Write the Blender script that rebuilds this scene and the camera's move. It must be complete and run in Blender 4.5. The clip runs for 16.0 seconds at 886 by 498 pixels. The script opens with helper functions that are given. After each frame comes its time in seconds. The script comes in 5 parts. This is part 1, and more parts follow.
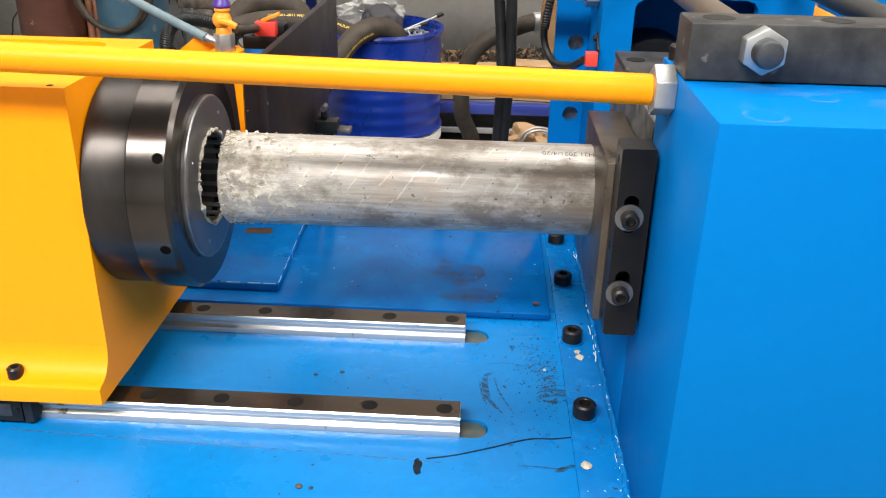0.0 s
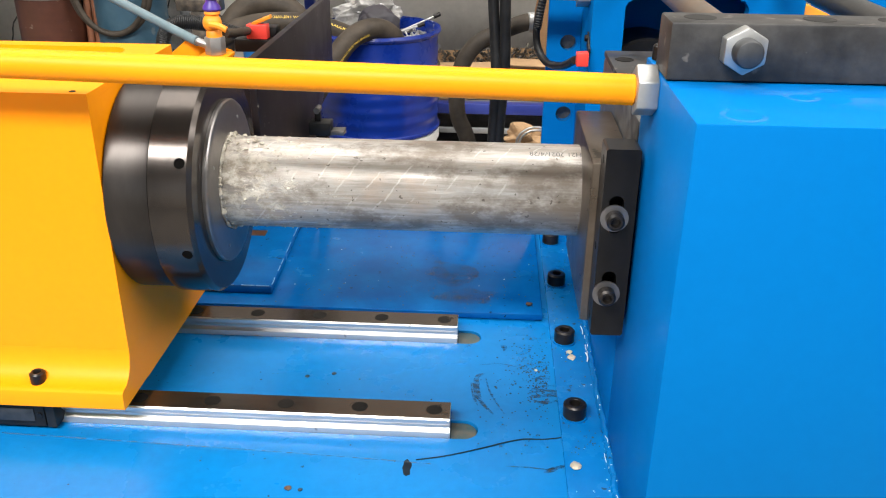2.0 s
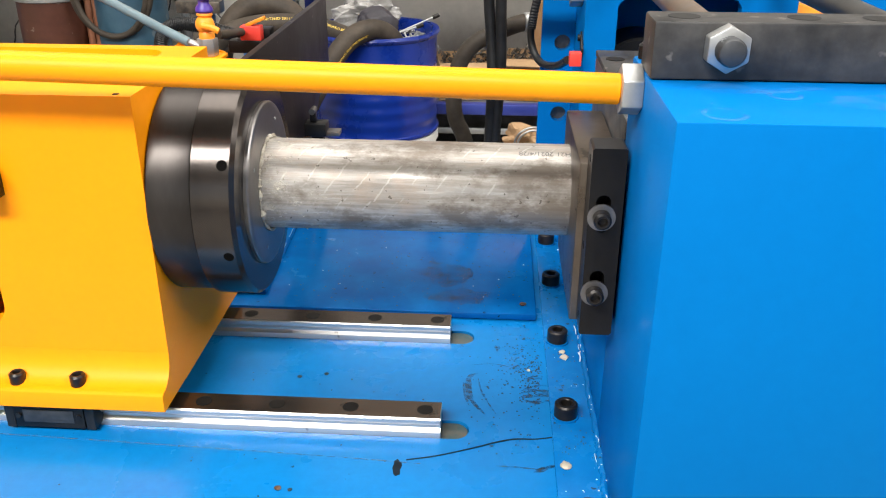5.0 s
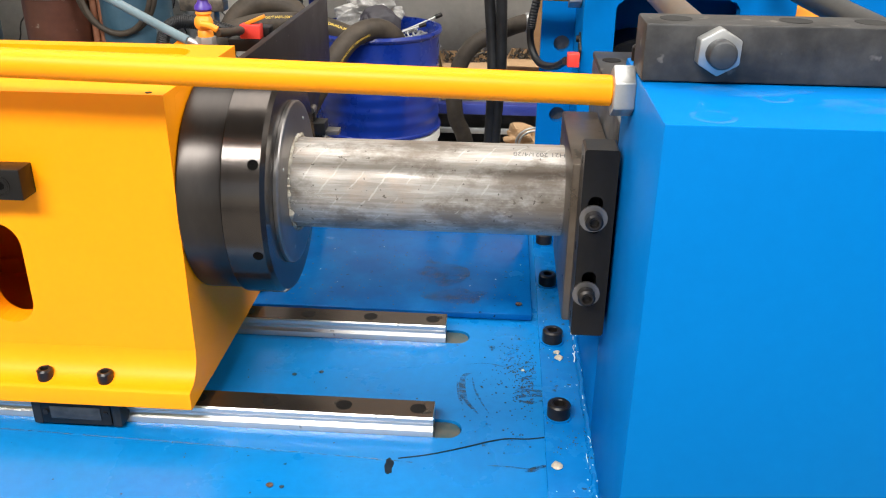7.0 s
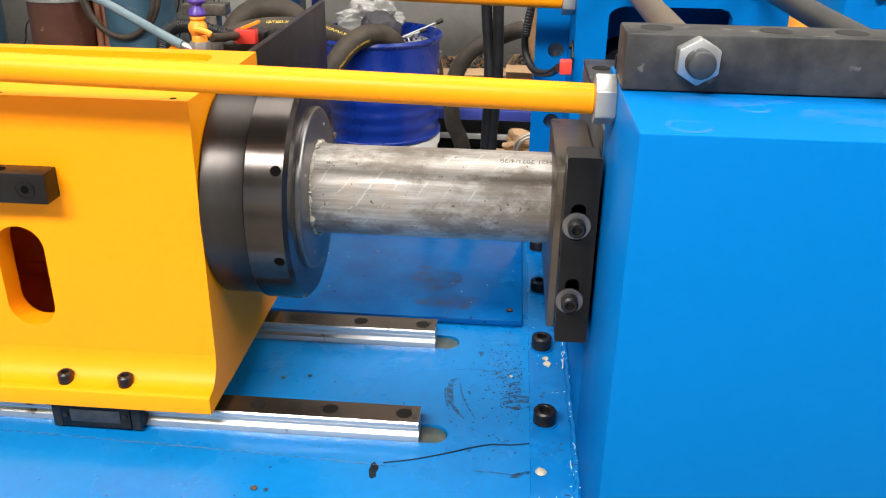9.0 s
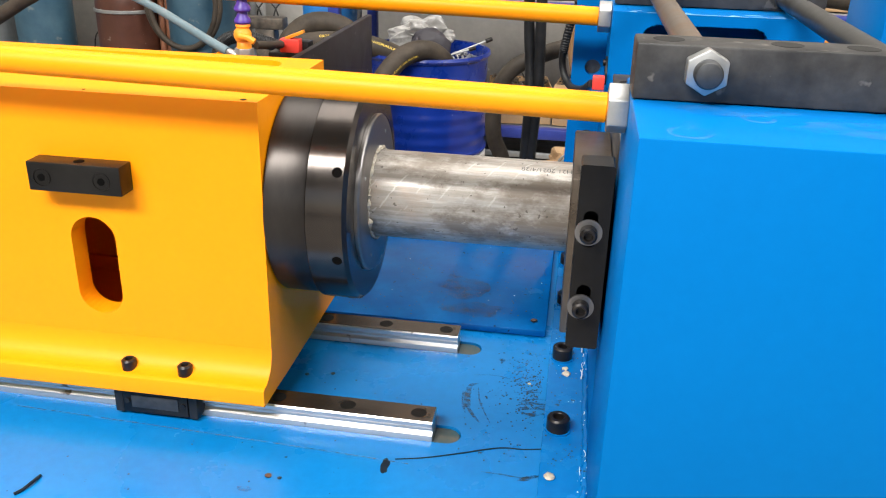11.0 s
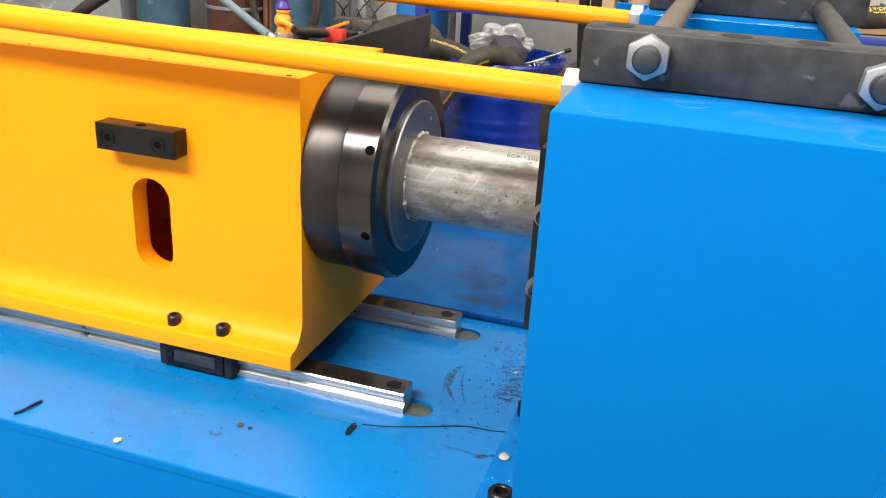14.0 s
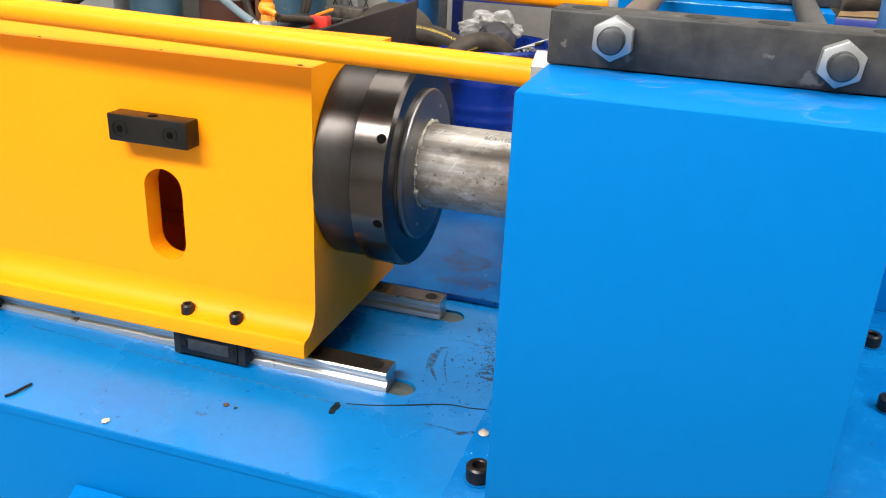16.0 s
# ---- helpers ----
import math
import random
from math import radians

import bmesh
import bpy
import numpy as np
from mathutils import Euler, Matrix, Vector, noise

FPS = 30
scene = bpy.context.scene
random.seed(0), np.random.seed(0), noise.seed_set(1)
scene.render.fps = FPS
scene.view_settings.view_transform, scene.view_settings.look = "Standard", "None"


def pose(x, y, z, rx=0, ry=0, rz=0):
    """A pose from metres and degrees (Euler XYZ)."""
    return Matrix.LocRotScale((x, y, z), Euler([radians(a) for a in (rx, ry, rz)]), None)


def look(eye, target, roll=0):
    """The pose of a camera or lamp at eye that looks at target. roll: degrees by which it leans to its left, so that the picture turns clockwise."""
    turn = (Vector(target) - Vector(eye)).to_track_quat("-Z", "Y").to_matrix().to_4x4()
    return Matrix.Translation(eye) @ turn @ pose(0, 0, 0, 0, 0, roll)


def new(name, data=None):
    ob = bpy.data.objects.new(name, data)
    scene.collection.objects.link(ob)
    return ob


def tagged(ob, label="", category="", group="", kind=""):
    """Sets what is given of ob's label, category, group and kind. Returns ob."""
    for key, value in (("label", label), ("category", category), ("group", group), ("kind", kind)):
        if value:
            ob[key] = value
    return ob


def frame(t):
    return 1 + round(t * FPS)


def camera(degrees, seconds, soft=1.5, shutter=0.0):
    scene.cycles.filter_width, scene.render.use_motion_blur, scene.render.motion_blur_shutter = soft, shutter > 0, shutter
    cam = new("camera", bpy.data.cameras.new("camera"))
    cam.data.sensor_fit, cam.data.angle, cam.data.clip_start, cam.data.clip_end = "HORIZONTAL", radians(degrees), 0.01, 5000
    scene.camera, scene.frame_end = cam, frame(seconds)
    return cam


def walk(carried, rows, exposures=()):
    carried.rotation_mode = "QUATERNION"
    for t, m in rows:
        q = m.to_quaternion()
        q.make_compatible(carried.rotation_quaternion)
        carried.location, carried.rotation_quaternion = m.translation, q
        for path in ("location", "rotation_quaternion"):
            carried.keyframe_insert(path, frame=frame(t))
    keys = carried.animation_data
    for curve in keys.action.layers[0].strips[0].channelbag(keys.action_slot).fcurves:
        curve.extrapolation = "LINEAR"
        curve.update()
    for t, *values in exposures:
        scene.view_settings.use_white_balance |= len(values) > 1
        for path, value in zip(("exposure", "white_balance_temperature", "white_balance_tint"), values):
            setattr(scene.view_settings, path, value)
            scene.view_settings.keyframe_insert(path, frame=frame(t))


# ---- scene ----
cam = camera(54.5, 16.0, 1.1)
PATH = [
    (0, (0.038, -0.998, 0.737), (-0.043, 0.817, -0.099), 1.2),
    (0.5, (0.047, -0.996, 0.737), (-0.038, 0.819, -0.1), 1.1),
    (1, (0.053, -0.998, 0.741), (-0.033, 0.815, -0.098), 1.0),
    (1.5, (0.06, -0.998, 0.744), (-0.036, 0.813, -0.098), 0.7),
    (2, (0.062, -0.997, 0.74), (-0.033, 0.817, -0.097), 0.6),
    (2.5, (0.065, -0.997, 0.742), (-0.031, 0.816, -0.097), 0.5),
    (3, (0.067, -0.998, 0.74), (-0.03, 0.816, -0.097), 0.4),
    (3.5, (0.068, -0.997, 0.74), (-0.031, 0.817, -0.097), 0.3),
    (4, (0.073, -0.997, 0.739), (-0.032, 0.817, -0.097), 0.1),
    (6.5, (0.096, -0.998, 0.739), (-0.024, 0.815, -0.095), 0.6),
    (7, (0.1, -0.999, 0.741), (-0.022, 0.813, -0.095), 0.6),
    (7.5, (0.11, -0.999, 0.744), (-0.018, 0.812, -0.095), 0.5),
    (8, (0.116, -1.001, 0.743), (-0.014, 0.812, -0.091), 0.7),
    (8.5, (0.122, -1.001, 0.744), (-0.013, 0.814, -0.085), 1.0),
    (9, (0.128, -1.001, 0.745), (-0.011, 0.815, -0.082), 0.9),
    (11.5, (0.215, -1.044, 0.733), (-0.14, 0.766, -0.041), 1.6),
    (12, (0.258, -1.055, 0.734), (-0.193, 0.736, -0.034), 1.5),
    (12.5, (0.3, -1.06, 0.729), (-0.207, 0.721, -0.026), 2.0),
    (13, (0.34, -1.053, 0.722), (-0.203, 0.718, -0.033), 2.4),
    (13.5, (0.361, -1.047, 0.715), (-0.175, 0.725, -0.041), 3.1),
    (14, (0.385, -1.044, 0.705), (-0.159, 0.727, -0.047), 3.2),
    (14.5, (0.406, -1.05, 0.702), (-0.135, 0.719, -0.058), 3.2),
    (15, (0.419, -1.059, 0.703), (-0.137, 0.704, -0.061), 2.9),
    (15.5, (0.42, -1.058, 0.703), (-0.137, 0.703, -0.064), 2.9),
    (16, (0.422, -1.059, 0.705), (-0.12, 0.703, -0.07), 2.6),
]
walk(cam, [(t, look(eye, target, roll)) for t, eye, target, roll in PATH])

# ---- light ----
world = bpy.data.worlds.new("World")
scene.world = world
world.use_nodes = True
wn = world.node_tree
sky = wn.nodes.new("ShaderNodeTexSky")
sky.sky_type, sky.sun_disc = "NISHITA", False
sky.sun_elevation, sky.sun_rotation = radians(50), radians(200)
wn.links.new(sky.outputs[0], wn.nodes["Background"].inputs[0])
wn.nodes["Background"].inputs[1].default_value = 0.1


def area_lamp(name, eye, target, sx, sy, power, colour):
    data = bpy.data.lights.new(name, "AREA")
    data.shape, data.size, data.size_y, data.energy, data.color = "RECTANGLE", sx, sy, power, colour
    ob = new(name, data)
    ob.matrix_world = look(eye, target)
    return ob


# unseen sources: the first follows the guide rod's shadow, the others are added fill
area_lamp("unseen_skylight_lamp", (-1.3, -2.85, 3.35), (-1.3, -2.85, 0), 2.8, 1.0, 465, (1.0, 0.98, 0.95))
area_lamp("unseen_skylight_lamp", (3.2, -1.25, 3.35), (3.2, -1.25, 0), 1.6, 2.9, 215, (1.0, 0.98, 0.95))
area_lamp("unseen_skylight_lamp", (0.0, 0.95, 3.35), (0.0, 0.95, 0), 6.0, 1.3, 175, (1.0, 0.95, 0.88))
area_lamp("added_fill_lamp", (-0.5, -6.0, 1.0), (-0.5, 0, 0.7), 4.2, 2.8, 22, (0.97, 0.98, 1.0))
scene.view_settings.exposure = 0.0


# ---- materials ----
def material(name):
    m = bpy.data.materials.new(name)
    m.use_nodes = True
    n = m.node_tree
    return m, n, n.nodes["Principled BSDF"], n.links.new


def noise_node(n, link, scale, detail=4.0, rough=0.6, stretch=None, seed=0.0, turn=0.0):
    tc = n.nodes.new("ShaderNodeTexCoord")
    mp = n.nodes.new("ShaderNodeMapping")
    mp.inputs["Location"].default_value = (seed, seed * 0.7, seed * 1.3)
    if stretch:
        mp.inputs["Scale"].default_value = stretch
    if turn:
        rot = n.nodes.new("ShaderNodeMapping")
        rot.inputs["Rotation"].default_value = (0, radians(turn), 0)
        link(tc.outputs["Object"], rot.inputs["Vector"])
        link(rot.outputs[0], mp.inputs["Vector"])
    else:
        link(tc.outputs["Object"], mp.inputs["Vector"])
    t = n.nodes.new("ShaderNodeTexNoise")
    t.inputs["Scale"].default_value, t.inputs["Detail"].default_value, t.inputs["Roughness"].default_value = scale, detail, rough
    link(mp.outputs[0], t.inputs["Vector"])
    return t


def ramp(n, link, source, stops):
    r = n.nodes.new("ShaderNodeValToRGB")
    els = r.color_ramp.elements
    while len(els) < len(stops):
        els.new(0.5)
    for e, (p, c) in zip(els, stops):
        e.position = p
        e.color = (c, c, c, 1) if isinstance(c, (int, float)) else (*c, 1)
    link(source, r.inputs[0])
    return r


def mixc(n, link, fac, a, b, mode="MIX"):
    m = n.nodes.new("ShaderNodeMix")
    m.data_type, m.blend_type = "RGBA", mode
    for sock, v in ((m.inputs[0], fac), (m.inputs[6], a), (m.inputs[7], b)):
        if isinstance(v, (int, float)):
            sock.default_value = v
        elif isinstance(v, tuple):
            sock.default_value = (*v, 1)
        else:
            link(v, sock)
    return m.outputs[2]


def bump(n, link, p, source, strength=0.1, distance=0.002):
    b = n.nodes.new("ShaderNodeBump")
    b.inputs["Strength"].default_value, b.inputs["Distance"].default_value = strength, distance
    link(source, b.inputs["Height"])
    link(b.outputs[0], p.inputs["Normal"])


def surface(name, base, second, scale=8.0, rough=(0.4, 0.55), metal=0.0, grain=120.0, relief=0.08, spots=None, spot_cover=0.68,
            spot_scale=45.0, coat=0.0, stretch=None, specular=0.5, relief_size=0.002, tone=0.14):
    """A surface with two tones in soft patches, fine grain in colour and relief, and spots of dirt or wear."""
    m, n, p, link = material(name)
    big = noise_node(n, link, scale, 5.0, 0.6, stretch)
    fine = noise_node(n, link, grain, 3.0, 0.6, stretch, 3.1)
    c = mixc(n, link, ramp(n, link, big.outputs[0], [(0.35, 0.0), (0.68, 1.0)]).outputs[0], base, second)
    c = mixc(n, link, tone, c, fine.outputs[0], "OVERLAY")
    r = ramp(n, link, big.outputs[0], [(0.3, rough[0]), (0.7, rough[1])]).outputs[0]
    if spots:
        s = noise_node(n, link, spot_scale, 3.0, 0.55, None, 7.7)
        k = ramp(n, link, s.outputs[0], [(spot_cover, 0.0), (spot_cover + 0.05, 1.0)]).outputs[0]
        c = mixc(n, link, k, c, spots)
    link(c, p.inputs["Base Color"])
    link(r, p.inputs["Roughness"])
    p.inputs["Metallic"].default_value = metal
    p.inputs["Coat Weight"].default_value = coat
    p.inputs["Coat Roughness"].default_value = 0.15
    p.inputs["Specular IOR Level"].default_value = specular
    bump(n, link, p, fine.outputs[0], relief, relief_size)
    return m


BLUE = (0.0008, 0.139, 0.43)
DECK = (0.001, 0.158, 0.45)
M_BLUE = surface("blue_paint", BLUE, (0.0008, 0.146, 0.445), 3.0, (0.3, 0.4), 0, 60, 0.03, coat=0.0, specular=0.03, tone=0.04)
M_DECK = surface("blue_deck_paint", DECK, (0.003, 0.175, 0.465), 5.0, (0.22, 0.36), 0, 70, 0.04, (0.008, 0.03, 0.08), 0.715, 60, 0.08, specular=0.3)
M_OILY = surface("oily_blue_paint", (0.0008, 0.085, 0.31), (0.0008, 0.14, 0.44), 9.0, (0.12, 0.3), 0, 60, 0.05, (0.006, 0.02, 0.05), 0.68, 70, 0.0, specular=0.18)
M_BASE = surface("blue_base_paint", (0.001, 0.115, 0.36), (0.001, 0.15, 0.43), 14.0, (0.16, 0.34), 0, 50, 0.16, (0.015, 0.04, 0.08), 0.66, 60, 0.0, specular=0.16)
M_YELLOW = surface("yellow_paint", (0.95, 0.302, 0.002), (0.96, 0.318, 0.003), 3.0, (0.38, 0.48), 0, 80, 0.02, coat=0.0, specular=0.2, tone=0.04)
M_BLACKOX = surface("black_oxide_steel", (0.010, 0.009, 0.009), (0.022, 0.020, 0.018), 6.0, (0.3, 0.44), 0.6, 90, 0.04)
M_CHUCK = surface("turned_dark_steel", (0.046, 0.040, 0.037), (0.068, 0.058, 0.051), 5.0, (0.15, 0.23), 0.85, 40, 0.008, None, stretch=(3, 1, 1))
M_FLANGE = surface("satin_dark_steel", (0.032, 0.028, 0.026), (0.048, 0.042, 0.038), 5.0, (0.28, 0.36), 0.8, 40, 0.02, None, stretch=(3, 1, 1))
M_CHUCKFACE = surface("ground_grey_steel", (0.19, 0.18, 0.175), (0.27, 0.255, 0.245), 12.0, (0.3, 0.42), 0.85, 90, 0.03)
M_BAR = surface("scaled_black_bar", (0.021, 0.0205, 0.0205), (0.062, 0.059, 0.056), 20.0, (0.4, 0.6), 0.3, 80, 0.16, (0.13, 0.118, 0.105), 0.66, 40, tone=0.28)
M_RODSTEEL = surface("brown_steel_rod", (0.13, 0.115, 0.10), (0.22, 0.15, 0.10), 9.0, (0.35, 0.5), 0.6, 70, 0.06)
M_RODDARK = surface("dark_steel_rod", (0.035, 0.036, 0.038), (0.075, 0.074, 0.072), 9.0, (0.35, 0.5), 0.5, 70, 0.08, (0.16, 0.15, 0.14), 0.68, 25)
M_RAIL = surface("ground_rail_steel", (0.60, 0.58, 0.55), (0.70, 0.68, 0.65), 6.0, (0.28, 0.38), 0.85, 120, 0.02, (0.16, 0.12, 0.085), 0.67, 25, stretch=(0.25, 3, 3))
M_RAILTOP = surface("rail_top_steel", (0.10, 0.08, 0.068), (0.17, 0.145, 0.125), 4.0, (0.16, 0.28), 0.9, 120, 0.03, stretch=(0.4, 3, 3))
M_ZINC = surface("zinc_plated_steel", (0.36, 0.365, 0.36), (0.47, 0.47, 0.46), 20.0, (0.34, 0.48), 0.8, 90, 0.04)
M_PLUG = surface("dull_bar_plug", (0.020, 0.0195, 0.019), (0.035, 0.034, 0.032), 14.0, (0.6, 0.75), 0.2, 60, 0.1, specular=0.2)
# black of the rail caps, also painted shade for tapped holes, counterbores and slots
M_CAP_HOLE_SHADE = surface("black_cap_and_hole_shade", (0.006, 0.0055, 0.005), (0.014, 0.012, 0.01), 30.0, (0.5, 0.7), 0.0, 150, 0.05, specular=0.2)
M_BROWNPLATE = surface("oiled_brown_steel", (0.085, 0.066, 0.05), (0.15, 0.122, 0.098), 14.0, (0.25, 0.45), 0.7, 60, 0.06, (0.05, 0.04, 0.03), 0.64, 30)
M_PLATE = surface("worn_dark_plate", (0.035, 0.037, 0.04), (0.07, 0.072, 0.075), 40.0, (0.35, 0.5), 0.5, 90, 0.06)
M_MOTTLED = surface("mottled_grey_steel", (0.07, 0.072, 0.075), (0.17, 0.17, 0.17), 45.0, (0.35, 0.55), 0.6, 90, 0.1)
M_RUBBER = surface("hose_rubber", (0.03, 0.024, 0.018), (0.075, 0.059, 0.044), 14.0, (0.5, 0.7), 0, 120, 0.15, specular=0.25)
M_PLASTIC = surface("black_plastic", (0.008, 0.008, 0.0085), (0.02, 0.02, 0.02), 20.0, (0.3, 0.45), 0, 80, 0.05, specular=0.3)
M_DRUM = surface("blue_drum_paint", (0.003, 0.020, 0.19), (0.004, 0.027, 0.25), 8.0, (0.22, 0.38), 0.0, 50, 0.08, (0.30, 0.36, 0.55), 0.735, 40, 0.4)
M_CONCRETE = surface("concrete", (0.19, 0.18, 0.16), (0.30, 0.285, 0.26), 2.0, (0.75, 0.9), 0, 40, 0.3, (0.09, 0.085, 0.08), 0.68, 9)
M_WALL = surface("hall_wall", (0.36, 0.34, 0.305), (0.48, 0.455, 0.41), 2.2, (0.8, 0.9), 0, 30, 0.2, (0.2, 0.19, 0.17), 0.68, 4)
M_CARD = surface("cardboard", (0.36, 0.22, 0.11), (0.46, 0.30, 0.16), 6.0, (0.75, 0.9), 0, 90, 0.15)
M_RACK = surface("indigo_rack_paint", (0.020, 0.035, 0.22), (0.03, 0.05, 0.27), 5.0, (0.4, 0.5), 0, 60, 0.05)
M_RED = surface("red_plastic", (0.75, 0.05, 0.035), (0.85, 0.07, 0.05), 15.0, (0.35, 0.45), 0, 60, 0.04)
M_ORANGE = surface("orange_plastic", (0.85, 0.28, 0.015), (0.92, 0.33, 0.02), 15.0, (0.4, 0.5), 0, 60, 0.04)
M_PURPLE = surface("purple_plastic", (0.05, 0.02, 0.22), (0.07, 0.03, 0.3), 15.0, (0.35, 0.45), 0, 60, 0.04)
M_AIR = surface("pale_blue_hose", (0.115, 0.175, 0.20), (0.155, 0.22, 0.245), 15.0, (0.4, 0.5), 0, 60, 0.04)
M_CREAM = surface("cream_grease", (0.36, 0.31, 0.22), (0.54, 0.49, 0.39), 90.0, (0.45, 0.6), 0, 120, 0.3)
M_FLAKE = surface("dull_grease_flake", (0.30, 0.265, 0.20), (0.54, 0.50, 0.42), 70.0, (0.4, 0.6), 0, 120, 0.3)
M_DIRT = surface("oily_dirt", (0.008, 0.015, 0.028), (0.022, 0.032, 0.05), 60.0, (0.4, 0.6), 0, 120, 0.2)
M_TEAL = surface("grimy_pocket", (0.035, 0.075, 0.08), (0.12, 0.105, 0.08), 55.0, (0.4, 0.6), 0, 90, 0.2)
M_SCREW = surface("black_screw_steel", (0.014, 0.013, 0.013), (0.035, 0.03, 0.027), 30.0, (0.28, 0.42), 0.6, 90, 0.05)
M_ADDED_ROOF = surface("grey_roof_sheet", (0.38, 0.38, 0.37), (0.45, 0.45, 0.44), 1.0, (0.6, 0.8), 0, 20, 0.1)
M_BROWNPAINT = surface("brown_cylinder_paint", (0.055, 0.018, 0.010), (0.09, 0.03, 0.016), 10.0, (0.3, 0.45), 0, 50, 0.06, (0.22, 0.18, 0.14), 0.68, 26)
M_BARREL = surface("dusty_blue_barrel", (0.018, 0.06, 0.10), (0.05, 0.11, 0.15), 7.0, (0.35, 0.55), 0, 50, 0.06, (0.12, 0.15, 0.16), 0.66, 20)
M_BRIGHTBLUE = surface("bright_blue_plastic", (0.01, 0.16, 0.48), (0.02, 0.19, 0.52), 6.0, (0.4, 0.5), 0, 50, 0.05)
M_GREY = surface("grey_sheet_metal", (0.22, 0.23, 0.23), (0.33, 0.34, 0.34), 4.0, (0.4, 0.6), 0.3, 50, 0.06, (0.5, 0.5, 0.48), 0.62, 8)
M_COPPER = surface("rusty_pipe", (0.26, 0.10, 0.05), (0.32, 0.14, 0.08), 14.0, (0.45, 0.6), 0.3, 60, 0.1)
M_FENCEWIRE = surface("dark_fence_wire", (0.05, 0.048, 0.045), (0.10, 0.095, 0.09), 30.0, (0.4, 0.5), 0.6, 60, 0.05)
M_SPECKLE = surface("speckled_pale_board", (0.42, 0.41, 0.39), (0.60, 0.59, 0.56), 18.0, (0.6, 0.8), 0, 90, 0.2, (0.12, 0.115, 0.11), 0.63, 22)
M_GALV = surface("galvanised_wire", (0.30, 0.30, 0.29), (0.4, 0.4, 0.39), 30.0, (0.4, 0.5), 0.7, 60, 0.05)
M_WHITE = surface("white_pail_plastic", (0.72, 0.72, 0.68), (0.8, 0.8, 0.77), 6.0, (0.4, 0.5), 0, 50, 0.05)
M_YELLOWINK = surface("yellow_print", (0.75, 0.5, 0.06), (0.8, 0.55, 0.08), 40.0, (0.5, 0.6), 0, 90, 0.05)
M_INK = surface("dark_ink", (0.06, 0.058, 0.055), (0.14, 0.135, 0.125), 90.0, (0.5, 0.6), 0, 120, 0.05)
M_SCRAP = surface("dark_metal_swarf", (0.05, 0.045, 0.04), (0.16, 0.13, 0.10), 30.0, (0.35, 0.55), 0.5, 120, 0.2)
M_FILM = surface("grimy_plastic_film", (0.22, 0.212, 0.20), (0.36, 0.35, 0.33), 16.0, (0.2, 0.36), 0, 60, 0.1)
M_TAR = surface("dark_rubber_lump", (0.02, 0.018, 0.022), (0.05, 0.045, 0.055), 10.0, (0.5, 0.7), 0, 60, 0.2)


M_GUARD = surface("speckled_dark_plate", (0.015, 0.011, 0.012), (0.028, 0.021, 0.021), 6.0, (0.35, 0.5), 0.3, 60, 0.06, (0.22, 0.19, 0.16), 0.70, 60, specular=0.25)
M_WORN_LIT = surface("worn_and_lit_pale_blue", (0.10, 0.32, 0.58), (0.24, 0.45, 0.66), 40.0, (0.5, 0.7), 0, 90, 0.05)
M_SLOT = surface("rusty_slot", (0.10, 0.045, 0.02), (0.05, 0.03, 0.025), 40.0, (0.3, 0.5), 0, 90, 0.1)
M_WOOD = surface("brown_reel_wood", (0.22, 0.11, 0.04), (0.30, 0.16, 0.07), 8.0, (0.5, 0.7), 0, 60, 0.1, stretch=(1, 1, 5))


def stain_material():
    m, n, p, link = material("dried_oil")
    t = noise_node(n, link, 130, 6, 0.7, (0.6, 1.3, 1.0), 0.0)
    p.inputs["Base Color"].default_value = (0.03, 0.045, 0.06, 1)
    p.inputs["Roughness"].default_value = 0.35
    link(ramp(n, link, t.outputs[0], [(0.40, 0.0), (0.60, 0.85)]).outputs[0], p.inputs["Alpha"])
    return m


def oil_film_material():
    m, n, p, link = material("thin_oil_film")
    t = noise_node(n, link, 38, 7, 0.7, (0.8, 1.2, 1.0), 3.0)
    p.inputs["Base Color"].default_value = (0.04, 0.038, 0.034, 1)
    p.inputs["Roughness"].default_value = 0.3
    link(ramp(n, link, t.outputs[0], [(0.42, 0.0), (0.68, 0.62)]).outputs[0], p.inputs["Alpha"])
    return m


M_OILFILM = oil_film_material()
# near-black that paints the shade inside holes on solid discs
M_HOLE_SHADE = surface("hole_shade_black", (0.002, 0.002, 0.002), (0.004, 0.0035, 0.003), 30.0, (0.8, 0.9), 0, 90, 0.05, specular=0.05)
M_FLECK_GLINT = surface("pale_fleck_and_glint", (0.55, 0.66, 0.74), (0.7, 0.76, 0.8), 40.0, (0.25, 0.4), 0, 90, 0.05)
M_STAIN = stain_material()
M_CHIP = surface("bare_dark_chip", (0.004, 0.008, 0.014), (0.012, 0.02, 0.03), 60.0, (0.5, 0.7), 0, 120, 0.1, specular=0.1)


def haze_material():
    m, n, p, link = material("dusty_smudge")
    t = noise_node(n, link, 26, 5, 0.6)
    p.inputs["Base Color"].default_value = (0.20, 0.34, 0.46, 1)
    p.inputs["Roughness"].default_value = 0.6
    link(ramp(n, link, t.outputs[0], [(0.40, 0.0), (0.75, 0.13)]).outputs[0], p.inputs["Alpha"])
    return m


M_HAZE = haze_material()


def maths(n, link, op, a, b=None):
    m = n.nodes.new("ShaderNodeMath")
    m.operation = op
    for sock, v in zip(m.inputs, (a, b)):
        if isinstance(v, (int, float)):
            sock.default_value = v
        elif v is not None:
            link(v, sock)
    return m.outputs[0]


